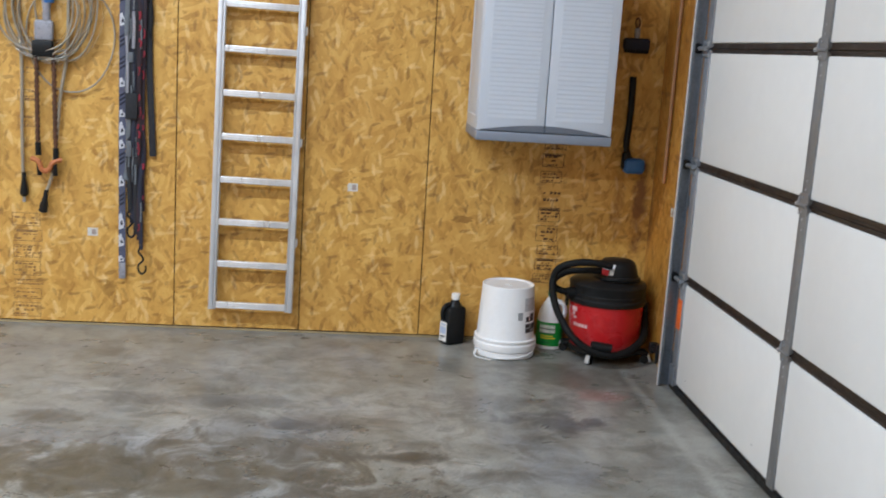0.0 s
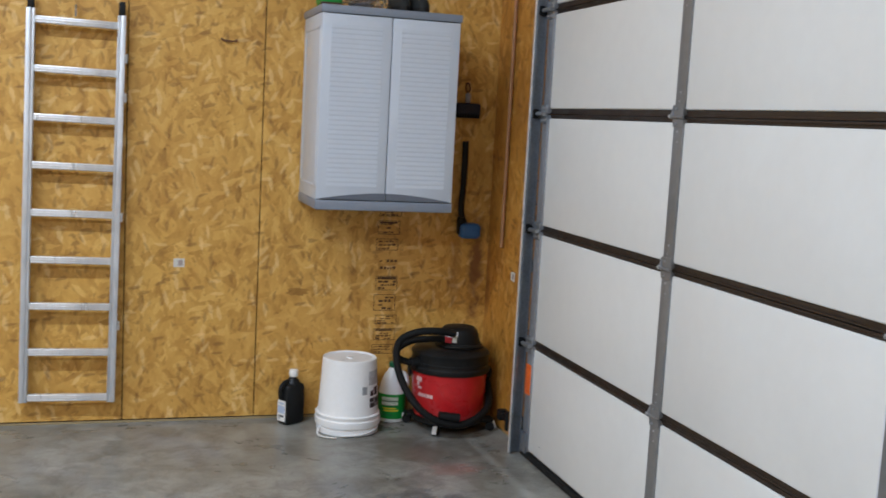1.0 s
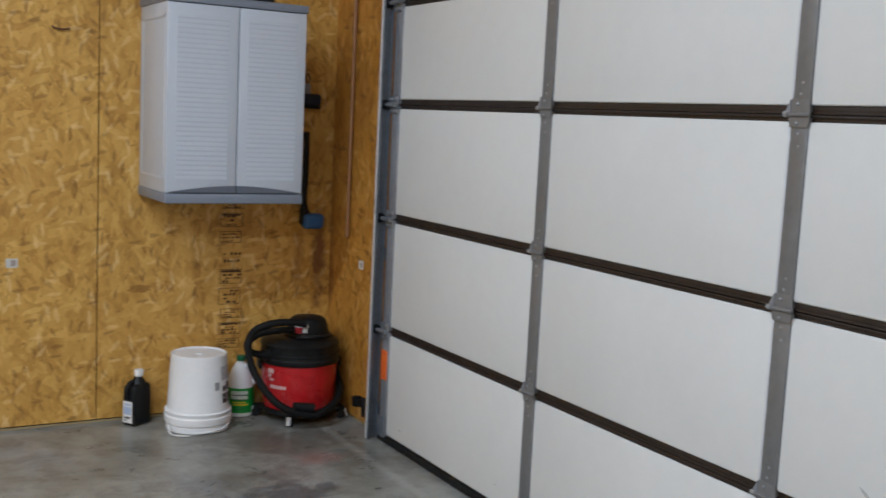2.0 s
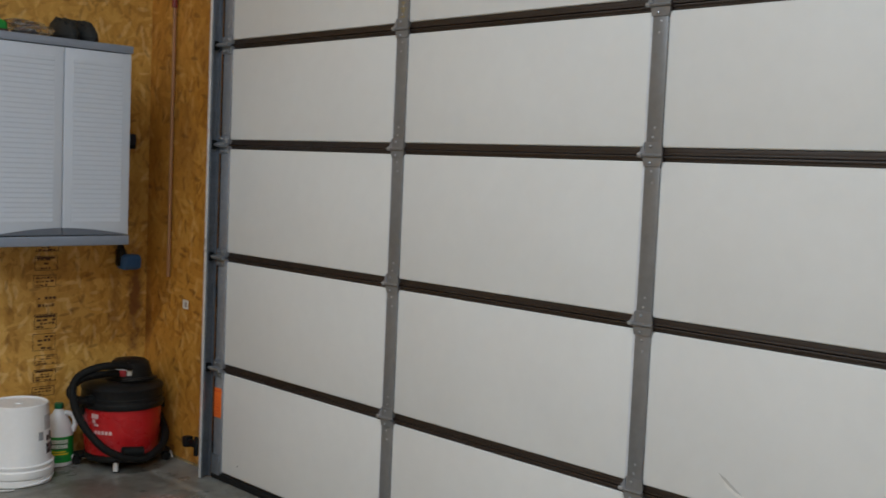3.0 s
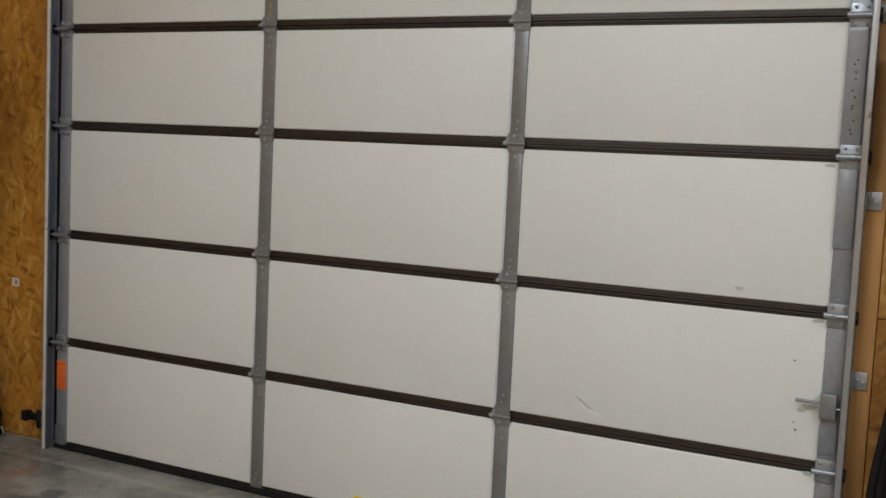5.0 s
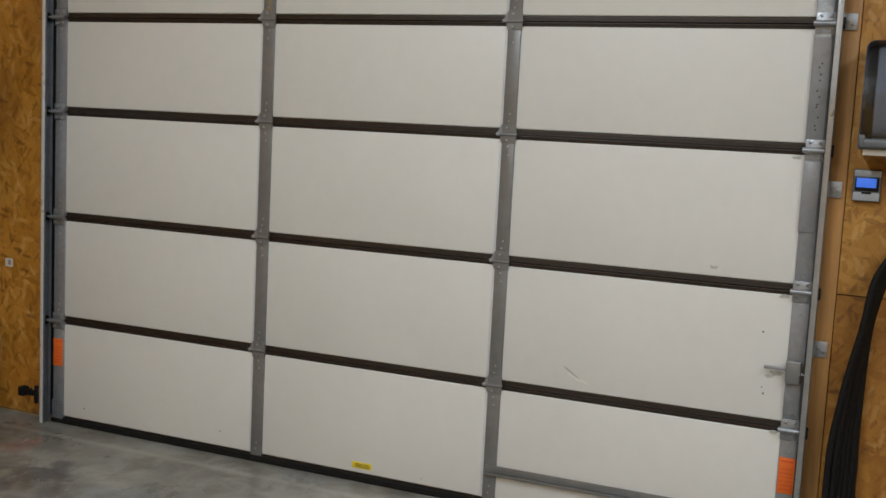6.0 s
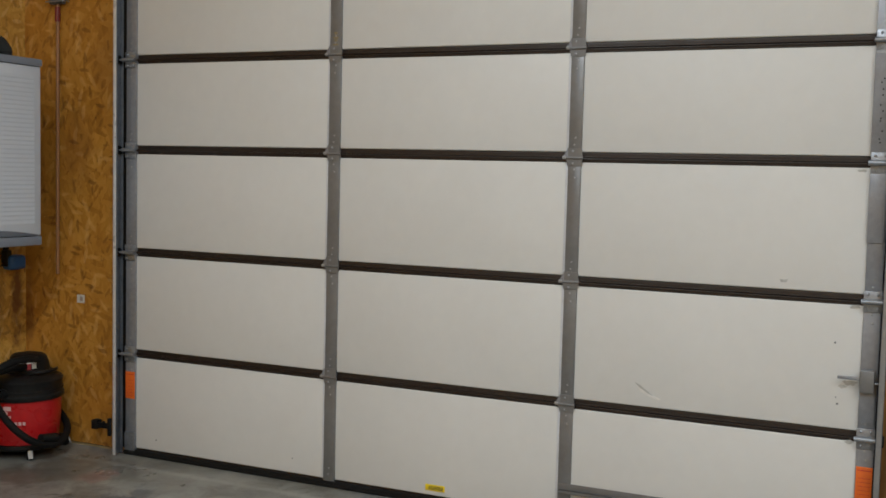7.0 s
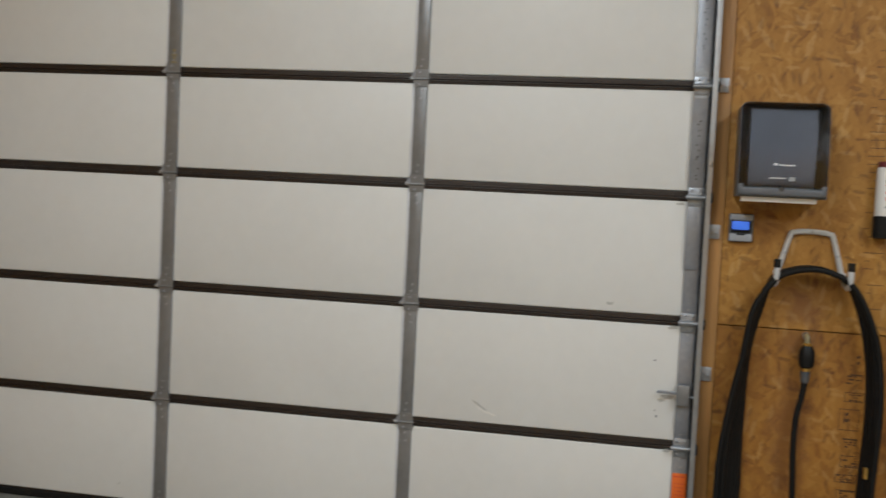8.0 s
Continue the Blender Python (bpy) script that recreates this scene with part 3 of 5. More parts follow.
for k, z in enumerate(JOINTS[1:-1]):
    for i, y in enumerate(STILES):
        if i in (0, 3):
            out = 1 if i == 0 else -1
            bm = box((-0.012, y - 0.034, z - 0.040), (-0.0045, y + 0.034, z + 0.040), 0.002)
            box((-0.034, y - 0.040, z - 0.007), (-0.010, y + 0.040, z + 0.007), 0.004, bm=bm)
            rod((-0.026, y - 0.042, z), (-0.026, y + 0.042, z), 0.010, 12, bm)
            hinge = part("end_hinge", bm, GALV, garage_door, "galvanised roller hinge")
            part("roller_shaft", rod((-0.026, y + out * 0.02, z), (-0.026, y + out * 0.063, z), 0.0055, 12), GALV, hinge)
            part("roller", lathe([(0.004, -0.005), (0.021, -0.005), (0.023, -0.002), (0.023, 0.002), (0.021, 0.005), (0.004, 0.005)], (-0.026, y + out * 0.062, z), 20, None, pose(0, 0, 0, 90, 0, 0)), BLACK, hinge, "black roller")
            for dy, dz in ((-0.018, 0.028), (0.018, 0.028), (-0.018, -0.028), (0.018, -0.028)):
                part("bolt", lathe([(0.006, 0), (0.006, 0.004), (0.003, 0.006), (0, 0.006)], (-0.012, y + dy, z + dz), 6, None, pose(0, 0, 0, 0, -90, 0)), GALV, hinge)
        else:
            bm = plate([(y - 0.036, z - 0.010), (y - 0.030, z - 0.034), (y + 0.030, z - 0.034), (y + 0.036, z - 0.010), (y + 0.036, z + 0.010), (y + 0.030, z + 0.042), (y - 0.030, z + 0.042), (y - 0.036, z + 0.010)], 0, -0.0075, -0.0042)
            rod((-0.0095, y - 0.038, z), (-0.0095, y + 0.038, z), 0.0055, 10, bm)
            hinge = part("centre_hinge", bm, STILE, garage_door, "grey folded steel hinge")
            part("pin_end", rod((-0.0105, y + 0.036, z + 0.001), (-0.0105, y + 0.050, z + 0.001), 0.0075, 12), RIVET, hinge, "bright pin end")
            part("hinge_ear", plate([(y + 0.028, z - 0.006), (y + 0.046, z - 0.004), (y + 0.046, z + 0.010), (y + 0.030, z + 0.040)], 0, -0.0110, -0.0074), STILE_END, hinge)
            for dz in (0.028, -0.024):
                part("bolt", lathe([(0.005, 0), (0.005, 0.003), (0.002, 0.0045), (0, 0.0045)], (-0.0075, y + 0.008, z + dz), 8, None, pose(0, 0, 0, 0, -90, 0)), GALV, hinge)

seal = box((-0.004, -4.40, 0.0005), (0.045, -0.715, 0.024), 0.007, seg=3)
box((-0.006, -4.385, 0.018), (0.012, -0.732, 0.034), 0.003, bm=seal)
part("bottom_seal", seal, RUBBER, garage_door, "black rubber bottom seal")
# Black strips added to fill the side gaps, standing for the shade there.
for y0, y1 in ((-0.762, -0.6940), (-4.412, -4.372)):
    part("gap_shade_strip", box((0.016, y0, 0.03), (0.0285, y1, 3.06), 0.002), RUBBER, garage_door, "black strip added to darken the door gap")
part("bottom_bracket", box((-0.013, -0.80, 0.028), (-0.005, -0.732, 0.125), 0.003), GALV_DARK, garage_door)
part("bottom_bracket", box((-0.013, -4.384, 0.028), (-0.005, -4.318, 0.125), 0.003), GALV_DARK, garage_door)
strut = box((-0.020, -4.372, 0.162), (-0.0045, -3.128, 0.166), 0.001)
box((-0.0075, -4.372, 0.162), (-0.0045, -3.128, 0.192), 0.001, bm=strut)
box((-0.020, -4.372, 0.150), (-0.017, -3.128, 0.166), 0.001, bm=strut)
part("strut", strut, STILE, garage_door, "grey steel strut")
lift = box((-0.010, -4.384, 0.60), (-0.0042, -4.326, 0.80), 0.002)
part("stiffener", lift, STILE_END, garage_door)
part("stiffener", box((-0.010, -4.384, 1.30), (-0.0042, -4.322, 1.60), 0.002), STILE_END, garage_door)
for z in (2.11, 2.035):
    part("reinforcing_plate", plate([(-4.350 + 0.030 * math.sin(a), z + 0.036 * math.cos(a)) for a in (0, 1.1, 2.0, 4.28, 5.18)], 0, -0.0115, -0.0045), GALV, garage_door, "bright galvanised plate")
holes = bmesh.new()
for k, z in enumerate((1.680, 1.694, 1.724, 1.762, 1.772, 1.800, 1.822, 1.860, 1.882, 1.908, 1.922, 2.222, 2.234, 2.263, 2.284, 2.322, 2.344, 2.372, 2.388, 2.42)):
    y = -4.352 + 0.005 * math.sin(k * 2.3)
    box((-0.0115, y - 0.0028, z), (-0.0102, y + 0.0028, z + 0.005), bm=holes)
perf = part("perforated_angle", box((-0.0104, -4.384, 1.64), (-0.0042, -4.320, 2.45), 0.002), STILE_END, garage_door)
part("slot", holes, BLACK, perf)

# slide lock on the end stile
lock = part("slide_lock", box((-0.034, -4.379, 0.722), (-0.0105, -4.324, 0.812), 0.006), STILE, garage_door, "grey steel slide lock")
part("bolt_handle", box((-0.030, -4.326, 0.770), (-0.022, -4.244, 0.783), 0.003), STILE_END, lock)
part("lock_pin", rod((-0.022, -4.378, 0.762), (-0.022, -4.402, 0.762), 0.005, 10), GALV, lock)

# labels and scuffs on the door
yellow = part("warning_label", box((0.0015, -2.581, 0.064), (0.0045, -2.483, 0.092), 0.0003), YELLOW, garage_door, "small yellow warning label")
for z in (0.070, 0.076, 0.082):
    part("print_line", box((0.0008, -2.572, z), (0.0016, -2.50, z + 0.0025)), INK_DARK, yellow)
for y, z0, z1 in ((-0.764, 0.304, 0.447), (-4.358, 0.288, 0.430)):
    tagline = part("warning_label", box((-0.0062, y - 0.030, z0), (-0.0041, y + 0.030, z1), 0.0003), ORANGE, garage_door, "orange warning label on the end stile")
    part("print_line", box((-0.0070, y - 0.026, z1 - 0.016), (-0.0061, y + 0.026, z1 - 0.013)), REDPRINT, tagline)
    for j in range(6):
        part("print_line", box((-0.0068, y - 0.024, z0 + 0.016 + 0.016 * j), (-0.0061, y + 0.022, z0 + 0.0175 + 0.016 * j)), REDPRINT, tagline)
scuff = plate([(-3.455, 0.655), (-3.475, 0.642), (-3.52, 0.618), (-3.56, 0.603), (-3.545, 0.601), (-3.505, 0.612), (-3.47, 0.630)], 0, 0.0022, 0.0042)
part("torn_flap", scuff, PAPER, garage_door, "torn white surface flap")
part("torn_edge", plate([(-3.445, 0.668), (-3.462, 0.650), (-3.50, 0.626), (-3.525, 0.617), (-3.50, 0.634), (-3.47, 0.656)], 0, 0.0012, 0.0024), SMUDGE, garage_door)
for y, z, r in ((-4.228, 0.905, 0.004), (-4.247, 0.665, 0.0045), (-0.93, 0.100, 0.004), (-1.76, 0.115, 0.003), (-4.240, 0.690, 0.003), (-2.83, 0.07, 0.003)):
    part("screw_hole", lathe([(r, 0), (r * 0.8, 0.0016), (0, 0.0018)], (0.0042, y, z), 9, None, pose(0, 0, 0, 0, -90, 0)), DISP_GREY, garage_door)
dent = plate([(-4.025 + 0.014 * math.cos(a) + 0.004 * math.sin(2 * a), 1.135 + 0.007 * math.sin(a) + 0.003 * math.sin(3 * a)) for a in [k * 0.52 for k in range(12)]], 0, 0.0030, 0.0043)
part("dent", dent, SMUDGE, garage_door, "grey scuffed dent")

rnd = random.Random(17)
# Grey plates: hinge grime, and by the lock dirt and its handle's painted shadow.
for y, z, r in ((-4.290, 0.752, 0.030), (-4.296, 0.520, 0.020), (-4.294, 1.050, 0.022), (-4.296, 1.575, 0.018), (-4.262, 0.735, 0.018)):
    ragged = [(y + r * math.cos(a) * rnd.uniform(0.55, 1.1), z + r * 0.45 * math.sin(a) * rnd.uniform(0.5, 1.1)) for a in [k * math.pi / 8 for k in range(16)]]
    part("grime_shadow_mark", plate(ragged, 0, 0.0034, 0.0043), SMUDGE, garage_door, "faint grey mark of grime and lock shadow")

for k in range(7):
    z, w = 2.098 + 0.011 * k, 0.010 + 0.007 * math.sin(k * 2.1)
    part("grease_smear", plate([(-1.971 - w, z), (-1.971 + w * 0.8, z + 0.002), (-1.971 + w, z + 0.009), (-1.971 - w * 0.7, z + 0.010)], 0, -0.0046, -0.0038), GREASE, garage_door)

# vertical tracks with their clips
for y_web, out, label in ((-0.692, -1, "galvanised steel vertical door track on the jamb"), (-4.415, 1, "galvanised steel vertical door track with jamb clips")):
    track = thing("door_track", (-0.03, y_web, 0.0), label, "door track", "tracks of the overhead door")
    y_in = y_web + out * 0.019
    bm = box((-0.056, y_web - 0.0015, 0.004), (0.0, y_web + 0.0015, 3.3), 0.0006)
    part("web", bm, GALV_DARK, track)
    # The north flange is coloured brighter than its twin to hold a highlight.
    part("inner_flange", box((-0.0575, min(y_web, y_in), 0.004), (-0.0545, max(y_web, y_in), 3.3), 0.001), ZINC_LIT if out < 0 else FLANGE, track)
    part("outer_flange", box((-0.0025, min(y_web, y_in), 0.004), (0.0005, max(y_web, y_in), 3.3), 0.001), GALV_DARK, track)
    part("rolled_lip", box((-0.056, y_in - 0.002, 0.004), (-0.044, y_in + 0.002, 3.3), 0.0015), GALV_DARK, track)
    for z in ((0.14, 0.9, 1.6, 2.4) if out < 0 else (0.862, 1.466, 2.079, 2.7)):
        y_out = y_web - out * 0.048
        clip = box((0.0125, min(y_web, y_out), z - 0.030), (0.0160, max(y_web, y_out), z + 0.030), 0.001)
        box((-0.030, y_web - out * 0.0045, z - 0.030), (0.0145, y_web - out * 0.0015, z + 0.030), 0.001, bm=clip)
        clip = part("jamb_clip", clip, GALV, track)
        for dy in (0.016, 0.034):
            part("bolt", lathe([(0.007, 0), (0.007, 0.005), (0.004, 0.007), (0, 0.007)], (0.0125, y_web - out * dy, z + 0.012 - dy * 0.6), 6, None, pose(0, 0, 0, 0, -90, 0)), GALV, clip)

# safety sensor bracket near the floor
sensor = thing("door_sensor", (-0.03, -0.62, 0.12), "black plastic safety sensor on a track bracket", "door sensor")
part("bracket", box((-0.072, -0.690, 0.105), (-0.058, -0.668, 0.200), 0.003), BLACK, sensor)
part("arm", box((-0.066, -0.675, 0.140), (-0.050, -0.575, 0.170), 0.005), BLACK, sensor)
part("eye_housing", box((-0.075, -0.60, 0.130), (-0.030, -0.560, 0.182), 0.008), BLACK, sensor)
part("wing_nut", lathe([(0.010, 0), (0.010, 0.008), (0.004, 0.010), (0, 0.010)], (-0.066, -0.640, 0.170), 10, None, pose(0, 0, 0, 0, 0, 0)), BLACK, sensor)


# ---- grade stamps and stickers on the boards ----
def stamp(wall, axis, u, z, w, h, seed):
    """An illegible ink stamp of bars inside a frame, on the north (axis 1) or east (axis 0) boards."""
    rnd = random.Random(seed)
    bm = bmesh.new()
    d0, d1 = (-0.0006, 0.0004) if axis == 1 else (X_EAST - 0.0006, X_EAST + 0.0004)

    def bar(u0, z0, u1, z1):
        a, b = ((u0, d0, z0), (u1, d1, z1)) if axis == 1 else ((d0, u0, z0), (d1, u1, z1))
        box(a, b, bm=bm)
    t = 0.0030
    if rnd.random() < 0.75:
        for z0 in (z, z + h - t):
            bar(u, z0, u + w, z0 + t)
        for u0 in (u, u + w - t):
            bar(u0, z + t, u0 + t, z + h - t)
    rows = rnd.randint(2, 4)
    if seed % 3 == 2:  # a heavy smeared line along the top
        bar(u + 0.008, z + h * 0.80, u + w * rnd.uniform(0.6, 0.9), z + h * 0.93)
    for r in range(rows):
        z0 = z + h * (r + 0.35) / (rows + 0.4)
        c = u + 0.012
        while c < u + w - 0.02:
            step = rnd.uniform(0.006, 0.026)
            if rnd.random() < 0.72:
                bar(c, z0, min(c + step, u + w - 0.006), z0 + h * rnd.uniform(0.08, 0.17))
            c += step + 0.006
    part("grade_stamp", bm, INK if axis == 1 and u < -1 else INK_BROWN, wall, smooth=0)


z = 0.33
for k, h in enumerate((0.05, 0.062, 0.050, 0.085, 0.075, 0.09, 0.060, 0.072, 0.050)):
    stamp(wall_north, 1, -0.578 + 0.006 * (k % 3), z, 0.115, h, 10 + k)
    z += h + 0.022
z = 0.035
for k, h in enumerate((0.075, 0.055, 0.028, 0.075, 0.065, 0.060, 0.068)):
    stamp(wall_north, 1, -3.285 + 0.005 * (k % 3), z, 0.14, h, 30 + k)
    z += h + 0.020
for k in range(4):
    stamp(wall_north, 1, -3.25, 1.02 + 0.13 * k, 0.10, 0.055, 50 + k)
z = 0.30
for k, h in enumerate((0.05, 0.04, 0.035, 0.05, 0.045, 0.09, 0.04, 0.05, 0.06)):
    stamp(wall_east, 0, -5.085 + 0.008 * (k % 3), z, 0.080, h, 70 + k)
    z += h + 0.030
ticks = bmesh.new()
rnd = random.Random(5)
for k in range(34):
    z = 1.18 + 0.033 * k
    if rnd.random() < 0.75:
        y0 = -5.03 - rnd.random() * 0.03
        box((X_EAST - 0.0006, y0 - rnd.uniform(0.02, 0.09), z), (X_EAST + 0.0004, y0, z + 0.003), bm=ticks)
for k in range(40):
    z = 0.25 + 0.055 * k
    if rnd.random() < 0.6:
        box((X_EAST - 0.0006, -0.655, z), (X_EAST + 0.0004, -0.655 + rnd.uniform(0.02, 0.07), z + 0.004), bm=ticks)
part("edge_print", ticks, INK_BROWN, wall_east, smooth=0)
for axis, u, z in ((1, -1.560, 0.796), (1, -2.883, 0.498), (0, -0.396, 0.803)):
    where = (u, 0, z) if axis == 1 else (X_EAST, u, z)
    tag = thing("sticker", where, "small white printed sticker on the strand board", "sticker", "stickers on the boards")
    if axis == 1:
        part("paper", box((u - 0.026, -0.0012, z - 0.021), (u + 0.026, -0.0002, z + 0.021)), STICKER, tag)
        part("print_block", box((u - 0.004, -0.0018, z - 0.014), (u + 0.018, -0.0011, z + 0.014)), STICKER_PRINT, tag)
    else:
        part("paper", box((X_EAST - 0.0012, u - 0.026, z - 0.022), (X_EAST - 0.0002, u + 0.026, z + 0.022)), STICKER, tag)
        part("print_block", box((X_EAST - 0.0018, u - 0.014, z - 0.012), (X_EAST - 0.0011, u + 0.006, z + 0.012)), STICKER_PRINT, tag)


def stain(wall, u, z, w, h, seed, axis=1):
    """A dark knot or water mark with a ragged outline in the boards."""
    rnd = random.Random(seed)
    pts = []
    for k in range(18):
        a = k * math.pi / 9
        r = 1 + rnd.uniform(-0.25, 0.2)
        pts.append((u + w / 2 * math.cos(a) * r, z + h / 2 * math.sin(a) * r))
    d = 0.0 if axis == 1 else X_EAST
    part("stain", plate(pts, axis, d - 0.0005, d + 0.0004), OSB_STAIN, wall, smooth=0)


stain(wall_north, -0.977, 0.655, 0.115, 0.042, 1)
stain(wall_north, -1.285, 1.135, 0.030, 0.085, 5)
stain(wall_north, -1.305, 1.40, 0.020, 0.075, 7)
stain(wall_north, -2.795, 0.20, 0.060, 0.10, 8)
stain(wall_north, -1.735, 0.60, 0.035, 0.09, 9)
stain(wall_north, -1.64, 1.32, 0.018, 0.075, 11)

# ---- wall cabinet ----
CX0, CX1, CY, CZ0, CZ1 = -0.990, -0.334, -0.480, 1.118, 2.042
cabinet = thing("wall_cabinet", ((CX0 + CX1) / 2, -0.24, CZ0), "pale grey plastic two-door cabinet with slate trim on the wall", "cabinet")
part("back_panel", box((CX0 + 0.01, -0.012, CZ0 + 0.05), (CX1 - 0.01, -0.001, CZ1 - 0.04)), CAB, cabinet)
part("base_tray", box((CX0, CY - 0.004, CZ0), (CX1, -0.002, CZ0 + 0.046), 0.006), CAB_TRIM, cabinet, "slate plastic base tray")
part("top_cap", box((CX0 - 0.004, CY - 0.006, CZ1 - 0.036), (CX1 + 0.004, -0.002, CZ1), 0.006), CAB_TRIM, cabinet, "slate plastic top cap")
for x0, x1, face in ((CX0 + 0.002, CX0 + 0.022, -1), (CX1 - 0.022, CX1 - 0.002, 1)):
    side = part("side_panel", box((x0, CY + 0.006, CZ0 + 0.0455), (x1, -0.012, CZ1 - 0.0355), 0.003), CAB, cabinet)
    xf = x0 if face < 0 else x1
    frame_bm = bmesh.new()
    for a, b in (((CY + 0.03, CZ0 + 0.10), (CY + 0.045, CZ1 - 0.09)), ((-0.065, CZ0 + 0.10), (-0.05, CZ1 - 0.09)), ((CY + 0.03, CZ0 + 0.10), (-0.05, CZ0 + 0.115)), ((CY + 0.03, CZ1 - 0.105), (-0.05, CZ1 - 0.09))):
        box((xf - 0.003, a[0], a[1]), (xf + 0.003, b[0], b[1]), 0.0025, bm=frame_bm)
    part("moulding", frame_bm, CAB, side)
mid = (CX0 + CX1) / 2
for x0, x1, inner in ((CX0 + 0.004, mid - 0.002, 1), (mid + 0.002, CX1 - 0.004, -1)):
    door = part("door", box((x0, CY, CZ0 + 0.049), (x1, CY + 0.020, CZ1 - 0.039), 0.004), CAB, cabinet, "louvred plastic door")
    n = 34
    for k in range(n):
        za = CZ0 + 0.105 + k * (CZ1 - CZ0 - 0.19) / n
        slat = bmesh.new()
        h = (CZ1 - CZ0 - 0.19) / n
        pts = [(CY - 0.0004, za), (CY - 0.0014, za + 0.006), (CY - 0.0004, za + h * 0.96), (CY + 0.002, za + h * 0.96), (CY + 0.002, za)]
        for xs in (x0 + 0.042, x1 - 0.042):
            slat.faces.new([slat.verts.new((xs, a, b)) for a, b in pts])
        slat.verts.ensure_lookup_table()
        m = len(pts)
        for i in range(m):
            slat.faces.new((slat.verts[i], slat.verts[(i + 1) % m], slat.verts[m + (i + 1) % m], slat.verts[m + i]))
        part("slat", slat, CAB, door, smooth=0)
    # arched finger pull along the lower edge; its recess shade is in the dark slate
    out = []
    for k in range(13):
        u = k / 12
        xx = x0 + 0.012 + (x1 - x0 - 0.012) * u if inner > 0 else x1 - 0.012 - (x1 - x0 - 0.012) * u
        out.append((xx, CZ0 + 0.052 + 0.030 * math.sin(u * math.pi / 2)))
    pull = plate(out + [(out[-1][0], CZ0 + 0.050), (out[0][0], CZ0 + 0.050)], 1, CY - 0.0065, CY + 0.004)
    part("finger_pull", pull, CAB_SHADED, door, "arched slate pull with its shade painted in")

# things on the cabinet
TOP = CZ1
green = thing("plastic_pouch", (-0.93, -0.33, TOP), "bright green plastic pouch lying on the cabinet", "pouch")
bm = box((-0.985, -0.42, TOP + 0.001), (-0.885, -0.26, TOP + 0.055), 0.02, seg=3)
for v in bm.verts:
    v.co.z += 0.035 * max(0, (-0.94 - v.co.x) / 0.05) * (1 if v.co.z > TOP + 0.03 else 0)
part("pouch", bm, GREEN, green)
lid_board = thing("wood_strip", (-1.0, -0.3, TOP), "dark brown wooden strip lying on the cabinet top", "wood strip")
part("strip", box((-0.99, -0.455, TOP + 0.0005), (-0.90, -0.425, TOP + 0.012), 0.003), plain("dark_walnut", (0.05, 0.024, 0.014), 0.6), lid_board)
bag = thing("plastic_bag", (-0.80, -0.3, TOP), "crumpled clear plastic bag on the cabinet", "bag")
bm = bmesh.new()
bmesh.ops.create_icosphere(bm, subdivisions=4, radius=1)
for v in bm.verts:
    d = 1 + 0.35 * noise.noise(v.co * 2.6) + 0.16 * noise.noise(v.co * 7.0)
    v.co = Vector((-0.80 + 0.12 * v.co.x * d, -0.36 + 0.09 * v.co.y * d, TOP + 0.034 + 0.034 * max(-0.97, v.co.z * d)))
part("film", bm, BAG, bag)
bm = bmesh.new()
bmesh.ops.create_icosphere(bm, subdivisions=3, radius=1)
for v in bm.verts:
    d = 1 + 0.3 * noise.noise(v.co * 2.2 + Vector((4, 1, 0)))
    v.co = Vector((-0.79 + 0.055 * v.co.x * d, -0.36 + 0.05 * v.co.y * d, TOP + 0.026 + 0.022 * v.co.z * d))
part("contents", bm, HAZE, bag, "pale grey contents")
for x, turn in ((-0.605, 6), (-0.515, -5)):
    shoe = thing("work_shoe", (x, -0.36, TOP), "dark grey work shoe standing on the cabinet", "shoe", "pair of shoes on the cabinet")
    up = bmesh.new()
    bmesh.ops.create_uvsphere(up, u_segments=24, v_segments=14, radius=1)
    for v in up.verts:
        c = v.co.copy()
        heel = 1 + 0.35 * max(0, c.y)
        v.co = Vector((x + 0.046 * c.x * (1 - 0.15 * c.y) + 0.006 * noise.noise(c * 3 + Vector((x, 0, 0))), -0.33 + 0.135 * c.y, TOP + 0.018 + max(0.0, c.z) * (0.082 * heel + 0.022 * noise.noise(c * 3.3 + Vector((9 * x, 0, 0)))) + 0.004 * abs(math.sin(c.x * 9)) * max(0.0, c.z)))
    part("upper", up, plain("shoe_fabric", (0.012, 0.014, 0.014), 0.75, vary=0.4, scale=40), shoe)
    sole = bmesh.new()
    out = [(x + 0.047 * math.cos(a) * (1 - 0.15 * math.sin(a)), -0.33 + 0.138 * math.sin(a)) for a in [k * math.pi / 12 for k in range(24)]]
    lo = [sole.verts.new((*p, TOP + 0.001)) for p in out]
    hi = [sole.verts.new((*p, TOP + 0.020)) for p in out]
    for k in range(24):
        sole.faces.new((lo[k], lo[(k + 1) % 24], hi[(k + 1) % 24], hi[k]))
    sole.faces.new(lo)
    sole.faces.new(hi)
    part("sole", sole, RUBBER, shoe)
    for k in range(4):
        part("lace", rod((x - 0.024, -0.40 + 0.022 * k, TOP + 0.075 + 0.008 * k), (x + 0.024, -0.392 + 0.022 * k, TOP + 0.075 + 0.008 * k), 0.003, 8), CHAR, shoe)

# ---- folding aluminium ramp on the wall ----
ramp = thing("loading_ramp", (-2.075, -0.05, 0.135), "folded aluminium loading ramp hung upright on the wall", "ramp")
RL, RR, RB, RT = -2.262, -1.868, 0.130, 1.955
